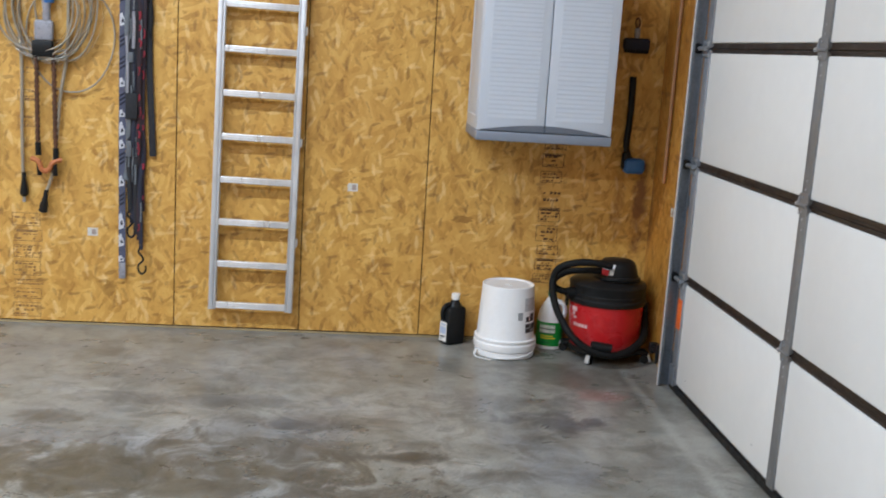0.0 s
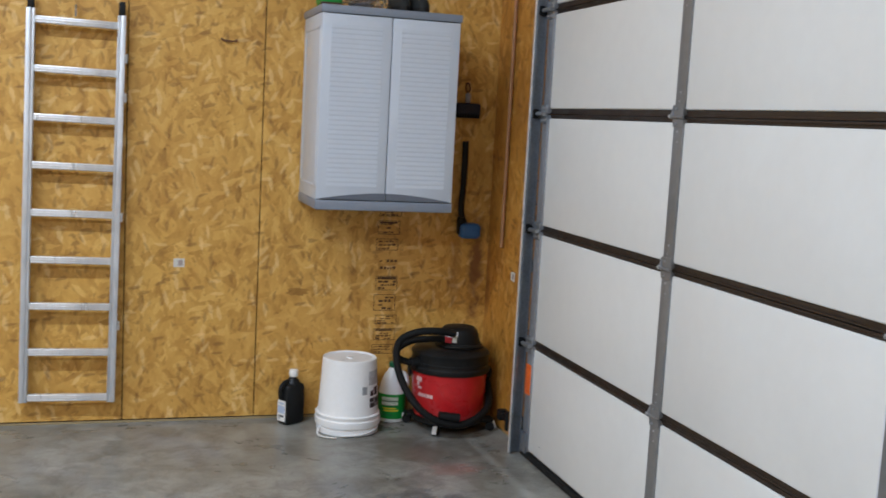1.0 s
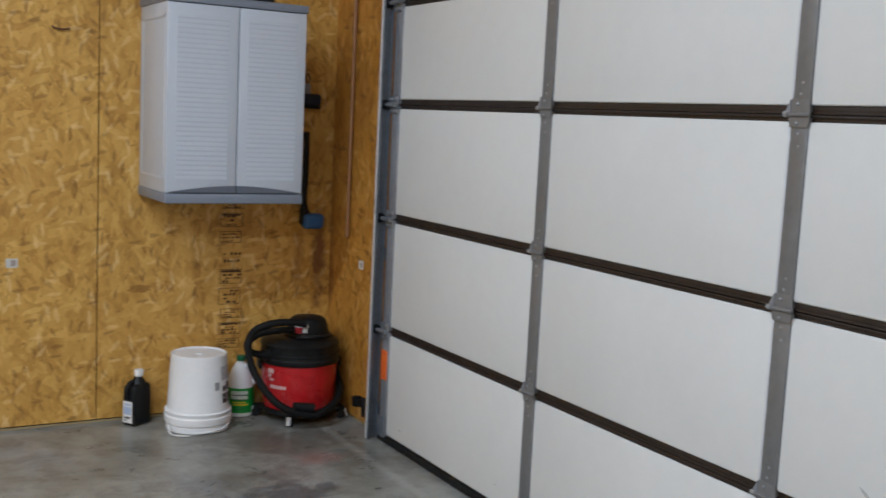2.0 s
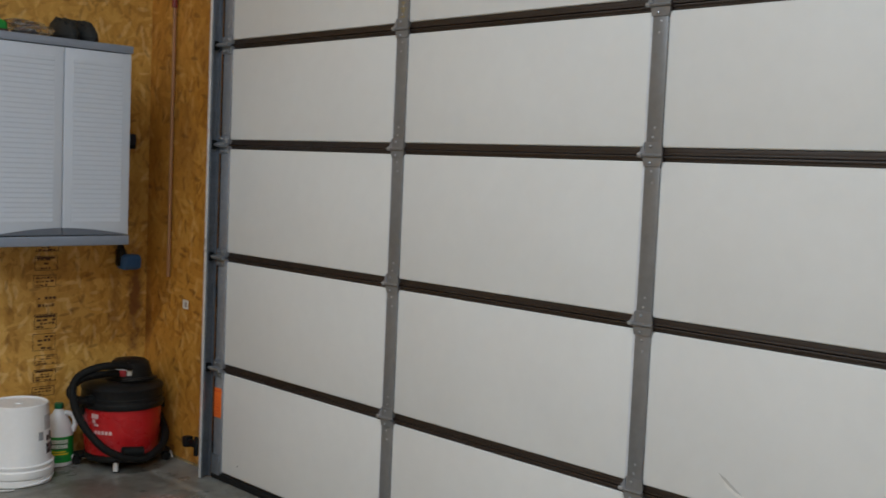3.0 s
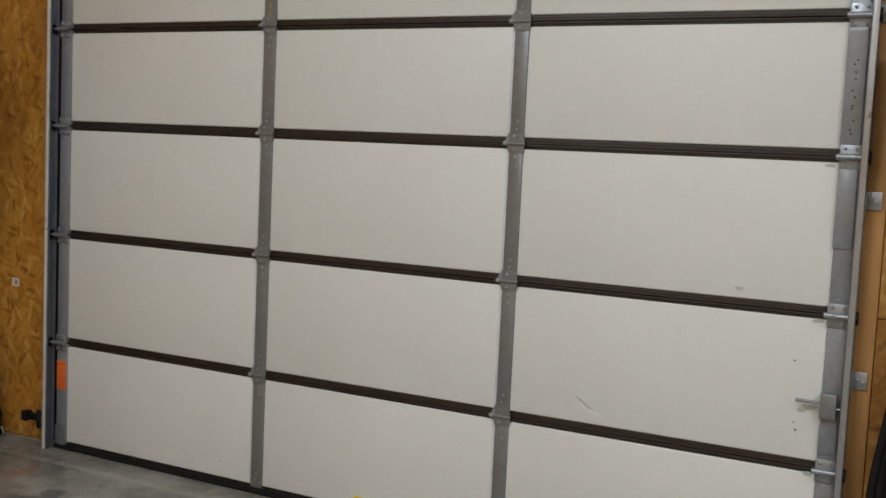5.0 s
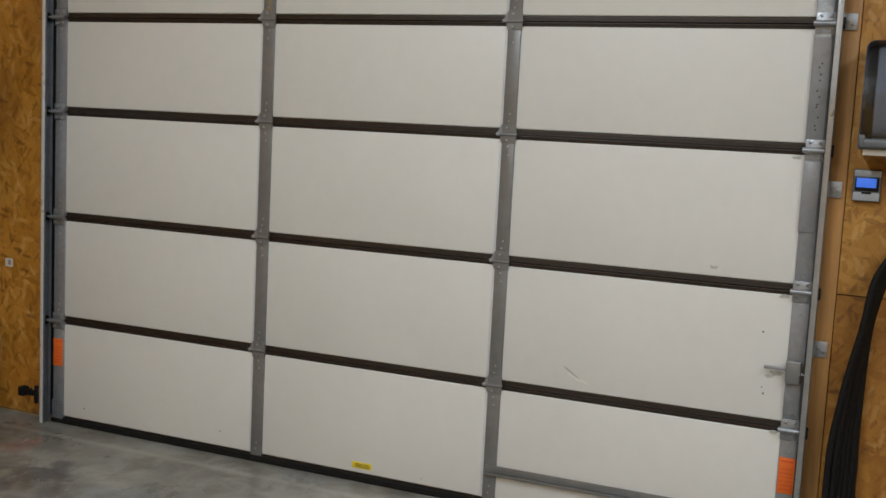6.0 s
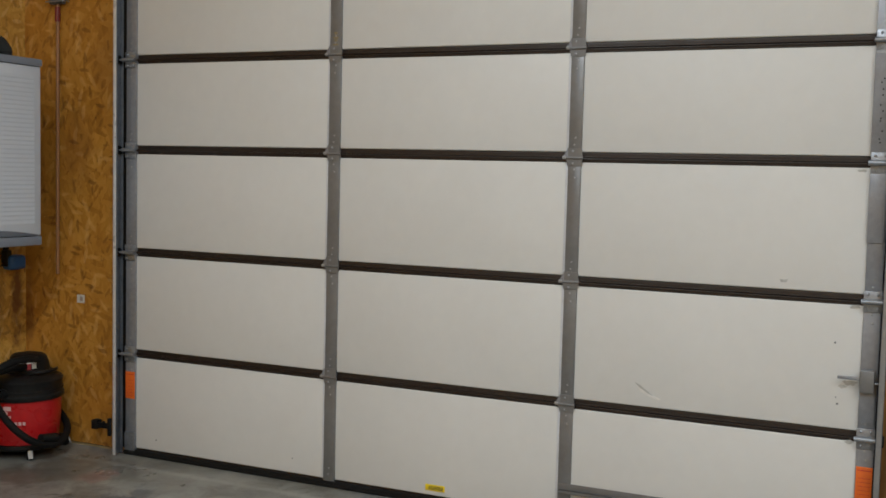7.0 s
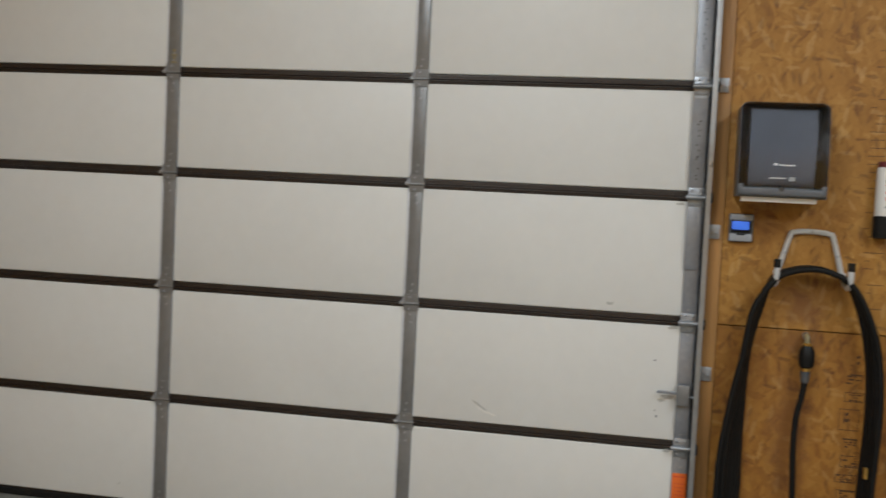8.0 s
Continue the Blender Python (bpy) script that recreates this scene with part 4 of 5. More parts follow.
for x in (RL, RR):
    out = -1 if x == RL else 1
    bm = box((x - out * 0.0185, -0.078, RB), (x - out * 0.0085, -0.072, RT), 0.002)
    box((x - out * 0.0045, -0.080, RB), (x + out * 0.0185, -0.072, RT), 0.002, bm=bm)
    box((x - 0.016, -0.0735, RB + 0.002), (x + 0.016, -0.070, RT - 0.002), bm=bm)
    box((x - 0.0185, -0.078, RB), (x - 0.0145, -0.030, RT), 0.001, bm=bm)
    box((x + 0.0145, -0.078, RB), (x + 0.0185, -0.030, RT), 0.001, bm=bm)
    rail = part("side_rail", bm, RAILALU, ramp)
    part("rubber_tip", box((x - 0.015, -0.070, RT - 0.004), (x + 0.015, -0.040, RT + 0.062), 0.006), RUBBER, rail, "black rubber hook tip")
    if x == RR:
        for z in (0.50, 1.02, 1.58, 1.76):
            part("hinge_pin", box((x + 0.018, -0.070, z - 0.022), (x + 0.030, -0.040, z + 0.022), 0.006), ALU, rail)
for k in range(9):
    z = 0.152 + k * 0.2193
    bm = box((RL + 0.016, -0.074, z - 0.0165), (RR - 0.016, -0.046, z + 0.0165), 0.004)
    for dz in (-0.0105, 0.0, 0.0105):
        box((RL + 0.02, -0.0755, z + dz - 0.0025), (RR - 0.02, -0.0735, z + dz + 0.0025), 0.0008, bm=bm)
    part("rung", bm, ALU, ramp)
part("hanging_hook", tube(spline([(-2.075, -0.002, 1.985), (-2.072, -0.03, 1.985), (-2.070, -0.060, 1.955), (-2.070, -0.074, 1.935), (-2.070, -0.082, 1.96)], 6), 0.004, 8), GALV, ramp)
ramp.rotation_euler = (0, radians(0.75), 0)
nail = thing("wall_hook", (-1.349, 0, 1.88), "small rusty metal staple in the strand board", "hook")
part("staple", tube(spline([(-1.385, 0.0, 1.888), (-1.382, -0.012, 1.880), (-1.349, -0.014, 1.875), (-1.318, -0.012, 1.878), (-1.315, 0.0, 1.885)], 6), 0.004, 8), plain("rust", (0.12, 0.05, 0.03), 0.7, 0.3), nail)

# ---- wet and dry vacuum in the corner ----
VX, VY = -0.224, -0.242
vac = thing("shop_vacuum", (VX, VY, 0), "red and black wet-dry vacuum with coiled black hose", "vacuum cleaner")
part("drum", lathe([(0.150, 0.062), (0.168, 0.066), (0.176, 0.085), (0.186, 0.20), (0.192, 0.318)], (VX, VY, 0), 56), RED, vac, "red plastic drum")
part("dolly", lathe([(0.120, 0.045), (0.178, 0.047), (0.184, 0.058), (0.180, 0.075), (0.160, 0.080)], (VX, VY, 0), 48), BLACK, vac, "black wheeled base")
lid = part("lid", lathe([(0.180, 0.303), (0.199, 0.305), (0.203, 0.311), (0.203, 0.328), (0.197, 0.335), (0.194, 0.385), (0.198, 0.392), (0.198, 0.402), (0.188, 0.412), (0.150, 0.424), (0.118, 0.428)], (VX, VY, 0), 56), DUSTY, vac, "dusty black lid")
part("lid_groove", lathe([(0.196, 0.346), (0.1985, 0.349), (0.1985, 0.354), (0.196, 0.357)], (VX, VY, 0), 56), BLACK, lid)
for a in (-8, 82, 172):
    c, s_ = math.cos(radians(a)), math.sin(radians(a))
    m = Matrix.Translation((VX, VY, 0)) @ Matrix.Rotation(radians(a), 4, "Z")
    part("latch", box((0.196, -0.032, 0.268), (0.212, 0.032, 0.318), 0.006, m=m), BLACK, lid)
motor = part("motor_head", lathe([(0.122, 0.420), (0.122, 0.434), (0.110, 0.442), (0.098, 0.486), (0.090, 0.508), (0.076, 0.520), (0.050, 0.525), (0, 0.527)], (VX + 0.045, VY + 0.01, 0), 48), BLACK, vac, "black tapered motor head")
for k in range(14):
    m = Matrix.Translation((VX + 0.045, VY + 0.01, 0)) @ Matrix.Rotation(radians(20 + k * 10), 4, "Z")
    part("vent_fin", box((0.102, -0.003, 0.448), (0.116, 0.003, 0.486), 0.0015, m=m @ Matrix.Translation((-0.010, 0, 0))), DUSTY, motor)
badge = part("badge", wrap((VX + 0.045, VY + 0.01, 0), 0.1015, -158, -112, 0.482, 0.508, 10, 0.003, 0.0915), WHITE, motor, "white and red maker's plate")
part("badge_stripe", wrap((VX + 0.045, VY + 0.01, 0), 0.1085, -160, -128, 0.452, 0.479, 8, 0.003, 0.1005), REDPRINT, badge)
part("badge_stripe", wrap((VX + 0.045, VY + 0.01, 0), 0.1075, -126, -114, 0.456, 0.479, 4, 0.003, 0.1005), WHITE, badge)
for z0, z1, a0, a1 in ((0.262, 0.284, -165, -153), (0.240, 0.258, -163, -158), (0.225, 0.236, -160, -153), (0.186, 0.203, -160, -130)):
    if a1 - a0 > 20:
        for k in range(5):
            part("print_mark", wrap((VX, VY, 0), 0.1860, a0 + k * 6, a0 + k * 6 + 4.2, z0, z1, 3, 0.002), PINKPRINT, vac)
    else:
        part("print_mark", wrap((VX, VY, 0), 0.1895, a0, a1, z0, z1, 4, 0.002), PINKPRINT, vac)
handle = tube(spline([(VX + 0.035 - 0.09, VY - 0.10, 0.438), (VX - 0.02, VY - 0.145, 0.446), (VX + 0.07, VY - 0.145, 0.446), (VX + 0.13, VY - 0.10, 0.438)], 8), 0.009, 10)
part("carry_handle", handle, DUSTY, vac)
for dx, dy in ((-0.098, -0.100), (0.215, -0.015), (-0.185, 0.10), (0.10, 0.20)):
    if dx == 0.215:
        cx, cy = VX + 0.205, VY - 0.085
    elif dx == -0.098:
        cx, cy = VX - 0.098, VY - 0.140
    else:
        cx, cy = VX + dx, VY + dy
    leg = part("caster_leg", box((min(cx, VX + (cx - VX) * 0.6) - 0.016, min(cy, VY + (cy - VY) * 0.6) - 0.016, 0.045), (max(cx, VX + (cx - VX) * 0.6) + 0.016, max(cy, VY + (cy - VY) * 0.6) + 0.016, 0.066), 0.008), BLACK, vac)
    out = Vector((cx - VX, cy - VY, 0)).normalized()
    across = Vector((-out.y, out.x, 0))
    c = Vector((cx, cy, 0.023))
    part("caster_wheel", rod(c - across * 0.012, c + across * 0.012, 0.022, 18), BLACK, leg)
    part("caster_cover", box((-0.004, -0.012, -0.012), (0.004, 0.012, 0.030), 0.003, m=Matrix.Translation(c + out * 0.027) @ Matrix.Rotation(math.atan2(out.y, out.x), 4, "Z") @ Matrix.Rotation(radians(-18), 4, "Y")), HOOD, leg, "pale caster hood")
# the hose: from the lid over to one side, down, round the drum's front and up behind
hose_path = spline([(VX - 0.02, VY - 0.12, 0.510), (VX - 0.10, VY - 0.13, 0.524), (VX - 0.20, VY - 0.12, 0.520), (VX - 0.285, VY - 0.11, 0.485), (VX - 0.312, VY - 0.11, 0.42),
                    (VX - 0.300, VY - 0.13, 0.32), (VX - 0.258, VY - 0.17, 0.225), (VX - 0.195, VY - 0.215, 0.145), (VX - 0.105, VY - 0.235, 0.095), (VX, VY - 0.235, 0.078),
                    (VX + 0.105, VY - 0.195, 0.105), (VX + 0.180, VY - 0.115, 0.150), (VX + 0.212, VY + 0.01, 0.220), (VX + 0.212, VY + 0.085, 0.31), (VX + 0.175, VY + 0.145, 0.385), (VX + 0.10, VY + 0.175, 0.425)], 16)
hose = part("hose", tube(hose_path, 0.0195, 14, ridge=0.002), HOSE, vac, "ribbed black hose")
part("hose_loop", tube(spline([(VX - 0.06, VY - 0.08, 0.475), (VX - 0.13, VY - 0.05, 0.470), (VX - 0.22, VY - 0.03, 0.455), (VX - 0.290, VY - 0.04, 0.415), (VX - 0.285, VY - 0.05, 0.375), (VX - 0.23, VY - 0.06, 0.355), (VX - 0.18, VY - 0.06, 0.352)], 14), 0.018, 14, ridge=0.002), HOSE, vac, "ribbed black hose")
part("hose_cuff", rod((VX - 0.225, VY - 0.06, 0.352), (VX - 0.165, VY - 0.05, 0.350), 0.027, 18), BLACK, vac)
part("hose_end", rod((VX - 0.115, VY - 0.232, 0.128), (VX - 0.015, VY - 0.238, 0.112), 0.021, 18, None, 0.024), BLACK, vac)

# ---- bucket standing upside down ----
BX, BY = -0.738, -0.222
bucket = thing("bucket", (BX, BY, 0), "white plastic pail standing upside down on its lid", "bucket")
part("lid", lathe([(0.148, 0.0005), (0.153, 0.004), (0.154, 0.030), (0.150, 0.034), (0.150, 0.040)], (BX, BY, 0), 64), WHITE, bucket, "white lid with a torn strip")
body = lathe([(0.150, 0.034), (0.160, 0.040), (0.1625, 0.050), (0.1625, 0.072), (0.158, 0.078), (0.158, 0.084), (0.1605, 0.088), (0.1605, 0.096), (0.150, 0.100), (0.1485, 0.108),
              (0.134, 0.355), (0.133, 0.368), (0.129, 0.371), (0.124, 0.368), (0.121, 0.364), (0.060, 0.3635), (0.0, 0.3635)], (BX, BY, 0), 72)
body = part("pail", body, WHITE, bucket, "white tapered pail, bottom up")
part("moulding_nub", lathe([(0.018, 0.363), (0.017, 0.368), (0.0, 0.369)], (BX, BY, 0), 20), WHITE, body)
lab = part("printed_label", wrap((BX, BY, 0), 0.1465, -56, -16, 0.138, 0.186, 12, 0.0008, 0.1440), GREYPRINT, body, "dark printed patch")
for z0, z1, a0, a1 in ((0.140, 0.164, -54, -40), (0.168, 0.184, -55, -44), (0.142, 0.150, -36, -18), (0.156, 0.182, -38, -18)):
    part("print_bar", wrap((BX, BY, 0), 0.1462, a0, a1, z0, z1, 5, 0.0016, 0.1442), INK_DARK, lab)
part("printed_peak", wrap((BX, BY, 0), 0.1432, -54, -44, 0.196, 0.222, 4, 0.0008, 0.1418), INK_DARK, body)
part("printed_peak", wrap((BX, BY, 0), 0.1432, -41, -26, 0.196, 0.236, 5, 0.0008, 0.1410), INK_DARK, body)
part("small_mark", wrap((BX, BY, 0), 0.1428, -74, -63, 0.207, 0.246, 4, 0.0008, 0.1405), GREYPRINT, body)
part("pale_patch", wrap((BX, BY, 0), 0.1402, -58, -18, 0.250, 0.318, 8, 0.0008, 0.1362), plain("worn_print", (0.50, 0.51, 0.52), 0.5, vary=0.3, scale=30), body)
part("tear_strip", tube(spline([(BX - 0.150, BY - 0.050, 0.030), (BX - 0.165, BY - 0.090, 0.014), (BX - 0.150, BY - 0.130, 0.006), (BX - 0.105, BY - 0.158, 0.005), (BX - 0.085, BY - 0.162, 0.005)], 8), 0.0075, 8, flat=0.5), WHITE, bucket)
part("tear_strip", tube(spline([(BX - 0.06, BY - 0.152, 0.010), (BX + 0.02, BY - 0.158, 0.014), (BX + 0.09, BY - 0.135, 0.024), (BX + 0.135, BY - 0.085, 0.034)], 8), 0.004, 8), WHITE, bucket)

# ---- bottles ----
QX, QY = -1.000, -0.082
bottle = thing("oil_bottle", (QX, QY, 0), "black plastic oil bottle with white cap and label", "bottle")
bm = box((QX - 0.061, QY - 0.040, 0.0005), (QX + 0.061, QY + 0.040, 0.205), 0.018, seg=4)
bmesh.ops.subdivide_edges(bm, edges=[e for e in bm.edges if abs(e.verts[0].co.z - e.verts[1].co.z) > 0.1], cuts=6)
for v in bm.verts:
    if v.co.z > 0.15:
        v.co.x = QX + 0.012 + (v.co.x - QX - 0.012) * (1 - 2.2 * (v.co.z - 0.15))
bm = lathe([(0.040, 0.198), (0.034, 0.214), (0.020, 0.232), (0.018, 0.245)], (QX + 0.008, QY, 0), 24, bm)
tm = pose(QX, QY, 0, 0, 0, 32) @ Matrix.Translation((-QX, -QY, 0))
bmesh.ops.transform(bm, matrix=tm, verts=bm.verts)
jugbody = part("body", bm, BLACK, bottle)
bm = tube(spline([(QX - 0.052, QY, 0.130), (QX - 0.070, QY, 0.150), (QX - 0.070, QY, 0.185), (QX - 0.048, QY, 0.212), (QX - 0.01, QY, 0.216)], 8), 0.011, 10)
bmesh.ops.transform(bm, matrix=tm, verts=bm.verts)
part("grip", bm, BLACK, bottle)
part("cap", lathe([(0.021, 0.240), (0.0225, 0.244), (0.0225, 0.268), (0.020, 0.272), (0.0, 0.273)], (QX + 0.008, QY, 0), 28), PAPER, bottle, "white screw cap")
bm = box((QX - 0.0625, QY - 0.029, 0.018), (QX - 0.0605, QY + 0.029, 0.124), 0.0008, seg=1)
bmesh.ops.transform(bm, matrix=tm, verts=bm.verts)
lab = part("label", bm, PAPER, bottle, "white and pale blue label")
for z0, z1, y0, y1, mt in ((0.060, 0.098, -0.025, 0.025, LABELBLUE), (0.104, 0.114, -0.020, 0.018, LABELBLUE), (0.040, 0.049, -0.018, 0.020, INK_DARK), (0.026, 0.036, 0.006, 0.020, GREYPRINT)):
    bm = box((QX - 0.0632, QY + y0, z0), (QX - 0.0623, QY + y1, z1))
    bmesh.ops.transform(bm, matrix=tm, verts=bm.verts)
    part("label_band", bm, mt, lab)

JX, JY = -0.478, -0.085
jug = thing("cleaner_jug", (JX, JY, 0), "white plastic cleaner jug with a green label", "jug")
bm = lathe([(0.060, 0.0005), (0.068, 0.004), (0.0705, 0.014), (0.0705, 0.155), (0.068, 0.172), (0.058, 0.205), (0.040, 0.245), (0.024, 0.268), (0.019, 0.276), (0.019, 0.288)], (JX, JY, 0), 48)
jb = part("body", bm, WHITE, jug)
part("cap", lathe([(0.0215, 0.280), (0.0225, 0.283), (0.0225, 0.303), (0.020, 0.306), (0.0, 0.306)], (JX, JY, 0), 28), GREENCAP, jug, "dark green cap")
part("handle", tube(spline([(JX + 0.020, JY - 0.025, 0.262), (JX + 0.056, JY - 0.035, 0.245), (JX + 0.066, JY - 0.040, 0.205), (JX + 0.054, JY - 0.038, 0.165)], 8), 0.0125, 12), WHITE, jug)
lab = part("label", wrap((JX, JY, 0), 0.0705, -190, 20, 0.022, 0.150, 36, 0.0008), GREEN, jug, "bright green label")
for z0, z1, a0, a1, mt in ((0.118, 0.136, -148, -76, PAPER), (0.094, 0.112, -148, -72, PAPER), (0.074, 0.080, -140, -80, YELLOW), (0.062, 0.069, -138, -70, YELLOW), (0.040, 0.046, -145, -95, GREENCAP), (0.113, 0.1165, -148, -76, INK_DARK), (0.0895, 0.0925, -148, -76, INK_DARK)):
    n = int((a1 - a0) / 9)
    for k in range(n):
        part("label_mark", wrap((JX, JY, 0), 0.0712, a0 + k * 9, a0 + k * 9 + (6.5 if mt is PAPER else 9), z0, z1, 3, 0.0008), mt, lab)

# ---- brushes on the wall by the corner ----
brush = thing("hand_brush", (-0.137, -0.02, 1.60), "dark navy hand brush hung on the wall", "brush")
part("head", box((-0.204, -0.055, 1.588), (-0.070, -0.004, 1.648), 0.012, seg=3), plain("brush_navy", (0.012, 0.014, 0.03), 0.7, vary=0.4, scale=60), brush)
part("handle", box((-0.150, -0.040, 1.645), (-0.124, -0.016, 1.70), 0.008), HAZE, brush, "grey handle")
part("hang_loop", tube(spline([(-0.137, -0.028, 1.695), (-0.150, -0.025, 1.725), (-0.137, -0.02, 1.752), (-0.126, -0.025, 1.725), (-0.137, -0.028, 1.695)], 8), 0.0035, 8), BROWNROPE, brush)
for k in range(9):
    part("bristle_tuft", box((-0.198 + k * 0.0142, -0.052, 1.572), (-0.188 + k * 0.0142, -0.010, 1.592), 0.003), BLACK, brush)
scraper = thing("ice_scraper", (-0.11, -0.02, 0.97), "long black scrub brush with a blue head", "brush")
part("shaft", tube(spline([(-0.136, -0.026, 1.452), (-0.134, -0.028, 1.36), (-0.135, -0.028, 1.22), (-0.140, -0.028, 1.10), (-0.128, -0.028, 1.045), (-0.108, -0.030, 1.01)], 10), 0.0175, 12, flat=0.7), BLACK, scraper)
part("scrub_head", box((-0.150, -0.085, 0.950), (-0.040, -0.004, 1.030), 0.022, seg=3), BLUE, scraper, "worn blue block head")
part("socket", box((-0.158, -0.060, 0.968), (-0.120, -0.012, 1.060), 0.010), BLACK, scraper)

# ---- pole on the return wall ----
pole = thing("tool_pole", (0.01, -0.25, 0.93), "thin wooden tool pole with red sleeve hung on the wall", "pole")
part("shaft", rod((0.014, -0.248, 0.93), (0.014, -0.252, 2.40), 0.0095, 14), POLE, pole)
part("sleeve", rod((0.013, -0.2515, 2.285), (0.013, -0.2518, 2.362), 0.0145, 16), REDSLEEVE, pole, "dark red sleeve")
part("wire_rest", tube(spline([(X_EAST, -0.315, 2.392), (-0.012, -0.312, 2.388), (-0.020, -0.252, 2.385), (-0.012, -0.192, 2.388), (X_EAST, -0.189, 2.392)], 8), 0.0035, 8), GALV, pole)
part("pole_head", box((-0.004, -0.300, 2.375), (0.026, -0.204, 2.43), 0.008), DISP_GREY, pole)

# ---- cords, straps and tubing on the left stretch of the wall ----
coil = thing("tubing_coil", (-3.05, -0.03, 1.6), "coil of clear vinyl tubing hung on the wall", "tubing")
rnd = random.Random(3)
for cx, cz, rx, rz, d in ((-2.985, 1.475, 0.213, 0.270, -0.020), (-3.085, 1.585, 0.170, 0.225, -0.030), (-3.095, 1.600, 0.205, 0.205, -0.026), (-3.070, 1.600, 0.190, 0.235, -0.038),
                          (-3.060, 1.580, 0.235, 0.240, -0.034), (-3.105, 1.620, 0.145, 0.190, -0.042), (-3.000, 1.620, 0.150, 0.260, -0.044),
                          (-3.115, 1.560, 0.180, 0.200, -0.048), (-3.080, 1.630, 0.215, 0.255, -0.052), (-3.125, 1.600, 0.160, 0.230, -0.056), (-3.050, 1.610, 0.175, 0.245, -0.060),
                          (-3.100, 1.575, 0.225, 0.215, -0.064), (-3.135, 1.585, 0.195, 0.185, -0.068), (-3.075, 1.555, 0.150, 0.205, -0.072)):
    pts = [Vector((cx + rx * math.cos(a) * (1 + 0.02 * math.sin(3 * a)), d + 0.006 * math.sin(2 * a), cz + rz * math.sin(a))) for a in [k * 2 * math.pi / 48 for k in range(48)]]
    part("loop", tube(pts, 0.0046, 8, closed=True), WIRE if rx == 0.213 or rnd.random() < 0.6 else TUBE, coil)
cords = thing("power_cord", (-3.2, -0.03, 1.6), "grey power cord with black plugs hung on the wall", "cord")
part("cord", tube(spline([(-3.235, -0.02, 1.75), (-3.232, -0.02, 1.55), (-3.222, -0.02, 1.30), (-3.224, -0.02, 1.05), (-3.222, -0.02, 0.76)], 8), 0.0085, 10), WIRE, cords)
part("plug", lathe([(0.010, 0.0), (0.021, 0.012), (0.020, 0.040), (0.012, 0.085), (0.010, 0.125)], (-3.217, -0.022, 0.668), 14), BLACK, cords)
part("plug_pins", box((-3.224, -0.026, 0.640), (-3.210, -0.016, 0.670), 0.002), GALV, cords)
part("cord", tube(spline([(-2.99, -0.03, 1.80), (-2.993, -0.03, 1.62), (-2.998, -0.035, 1.40), (-3.030, -0.035, 1.20), (-3.048, -0.04, 1.00), (-3.072, -0.04, 0.80), (-3.100, -0.04, 0.705)], 8), 0.0085, 10), WIRE, cords)
part("plug", lathe([(0.010, 0.0), (0.022, 0.006), (0.021, 0.040), (0.013, 0.075), (0.011, 0.120)], (-3.122, -0.04, 0.592), 14, None, pose(0, 0, 0, 0, 10, 0)), BLACK, cords)

spreader = thing("rope_tie", (-3.11, -0.05, 1.62), "hanging rope tie with orange clamps and clear sleeve", "rope tie")
part("block", box((-3.160, -0.075, 1.376), (-3.060, -0.030, 1.452), 0.008), BLACK, spreader)
part("sleeve", box((-3.150, -0.072, 1.450), (-3.058, -0.034, 1.552), 0.014, seg=3), HAZE, spreader, "hazy clear sleeve")
part("neck", lathe([(0.020, 1.548), (0.018, 1.60), (0.024, 1.655)], (-3.092, -0.052, 0), 18), HAZE, spreader)
part("collar", lathe([(0.026, 1.635), (0.030, 1.650), (0.030, 1.72), (0.022, 1.735)], (-3.082, -0.052, 0), 18), BLUE, spreader, "blue collar")
for x0, x1, zb in ((-3.143, -3.139, 0.93), (-3.060, -3.052, 0.905)):
    rope = bmesh.new()
    for ph in (0, math.pi):
        tube([Vector((x0 + (x1 - x0) * k / 50 + 0.006 * math.cos(k * 0.9 + ph), -0.050 + 0.006 * math.sin(k * 0.9 + ph), 1.385 + (zb - 1.385) * k / 50)) for k in range(51)], 0.0075, 7, bm=rope)
    rope = part("rope", rope, BROWNROPE, spreader, "twisted brown and black rope")
    part("ferrule", rod((x1, -0.05, zb + 0.02), (x1 + 0.002, -0.05, zb - 0.045), 0.015, 12), BLACK, rope)
part("clamp", tube(spline([(-3.170, -0.052, 0.868), (-3.145, -0.060, 0.862), (-3.128, -0.062, 0.845), (-3.120, -0.062, 0.82), (-3.100, -0.062, 0.808), (-3.080, -0.062, 0.82), (-3.070, -0.060, 0.845), (-3.045, -0.055, 0.862), (-3.022, -0.05, 0.866)], 6), 0.013, 10), plain("orange_plastic", (0.42, 0.135, 0.04), 0.5, vary=0.2), spreader, "orange plastic clamp")
for x in (-3.135, -3.058):
    part("hook_tail", rod((x, -0.052, 0.86), (x + 0.004, -0.052, 0.785), 0.012, 10), BLACK, spreader)
edge_tube = thing("steel_pipe", (-3.362, -0.02, 0.75), "thin grey steel pipe hung upright on the wall", "pipe")
part("pipe", rod((-3.362, -0.016, 0.76), (-3.362, -0.016, 2.1), 0.014, 12), DISP_GREY, edge_tube)

SX = -2.732
strap = thing("lanyard_strap", (SX, -0.03, 1.70), "navy printed webbing strap with white peak marks", "strap", "straps hung on the wall")
part("webbing", tube(spline([(SX + 0.002, -0.022, 1.78), (SX, -0.024, 1.40), (SX, -0.024, 0.90), (SX + 0.003, -0.024, 0.345)], 10), 0.0175, 8, flat=0.12), SLATEWEB, strap)
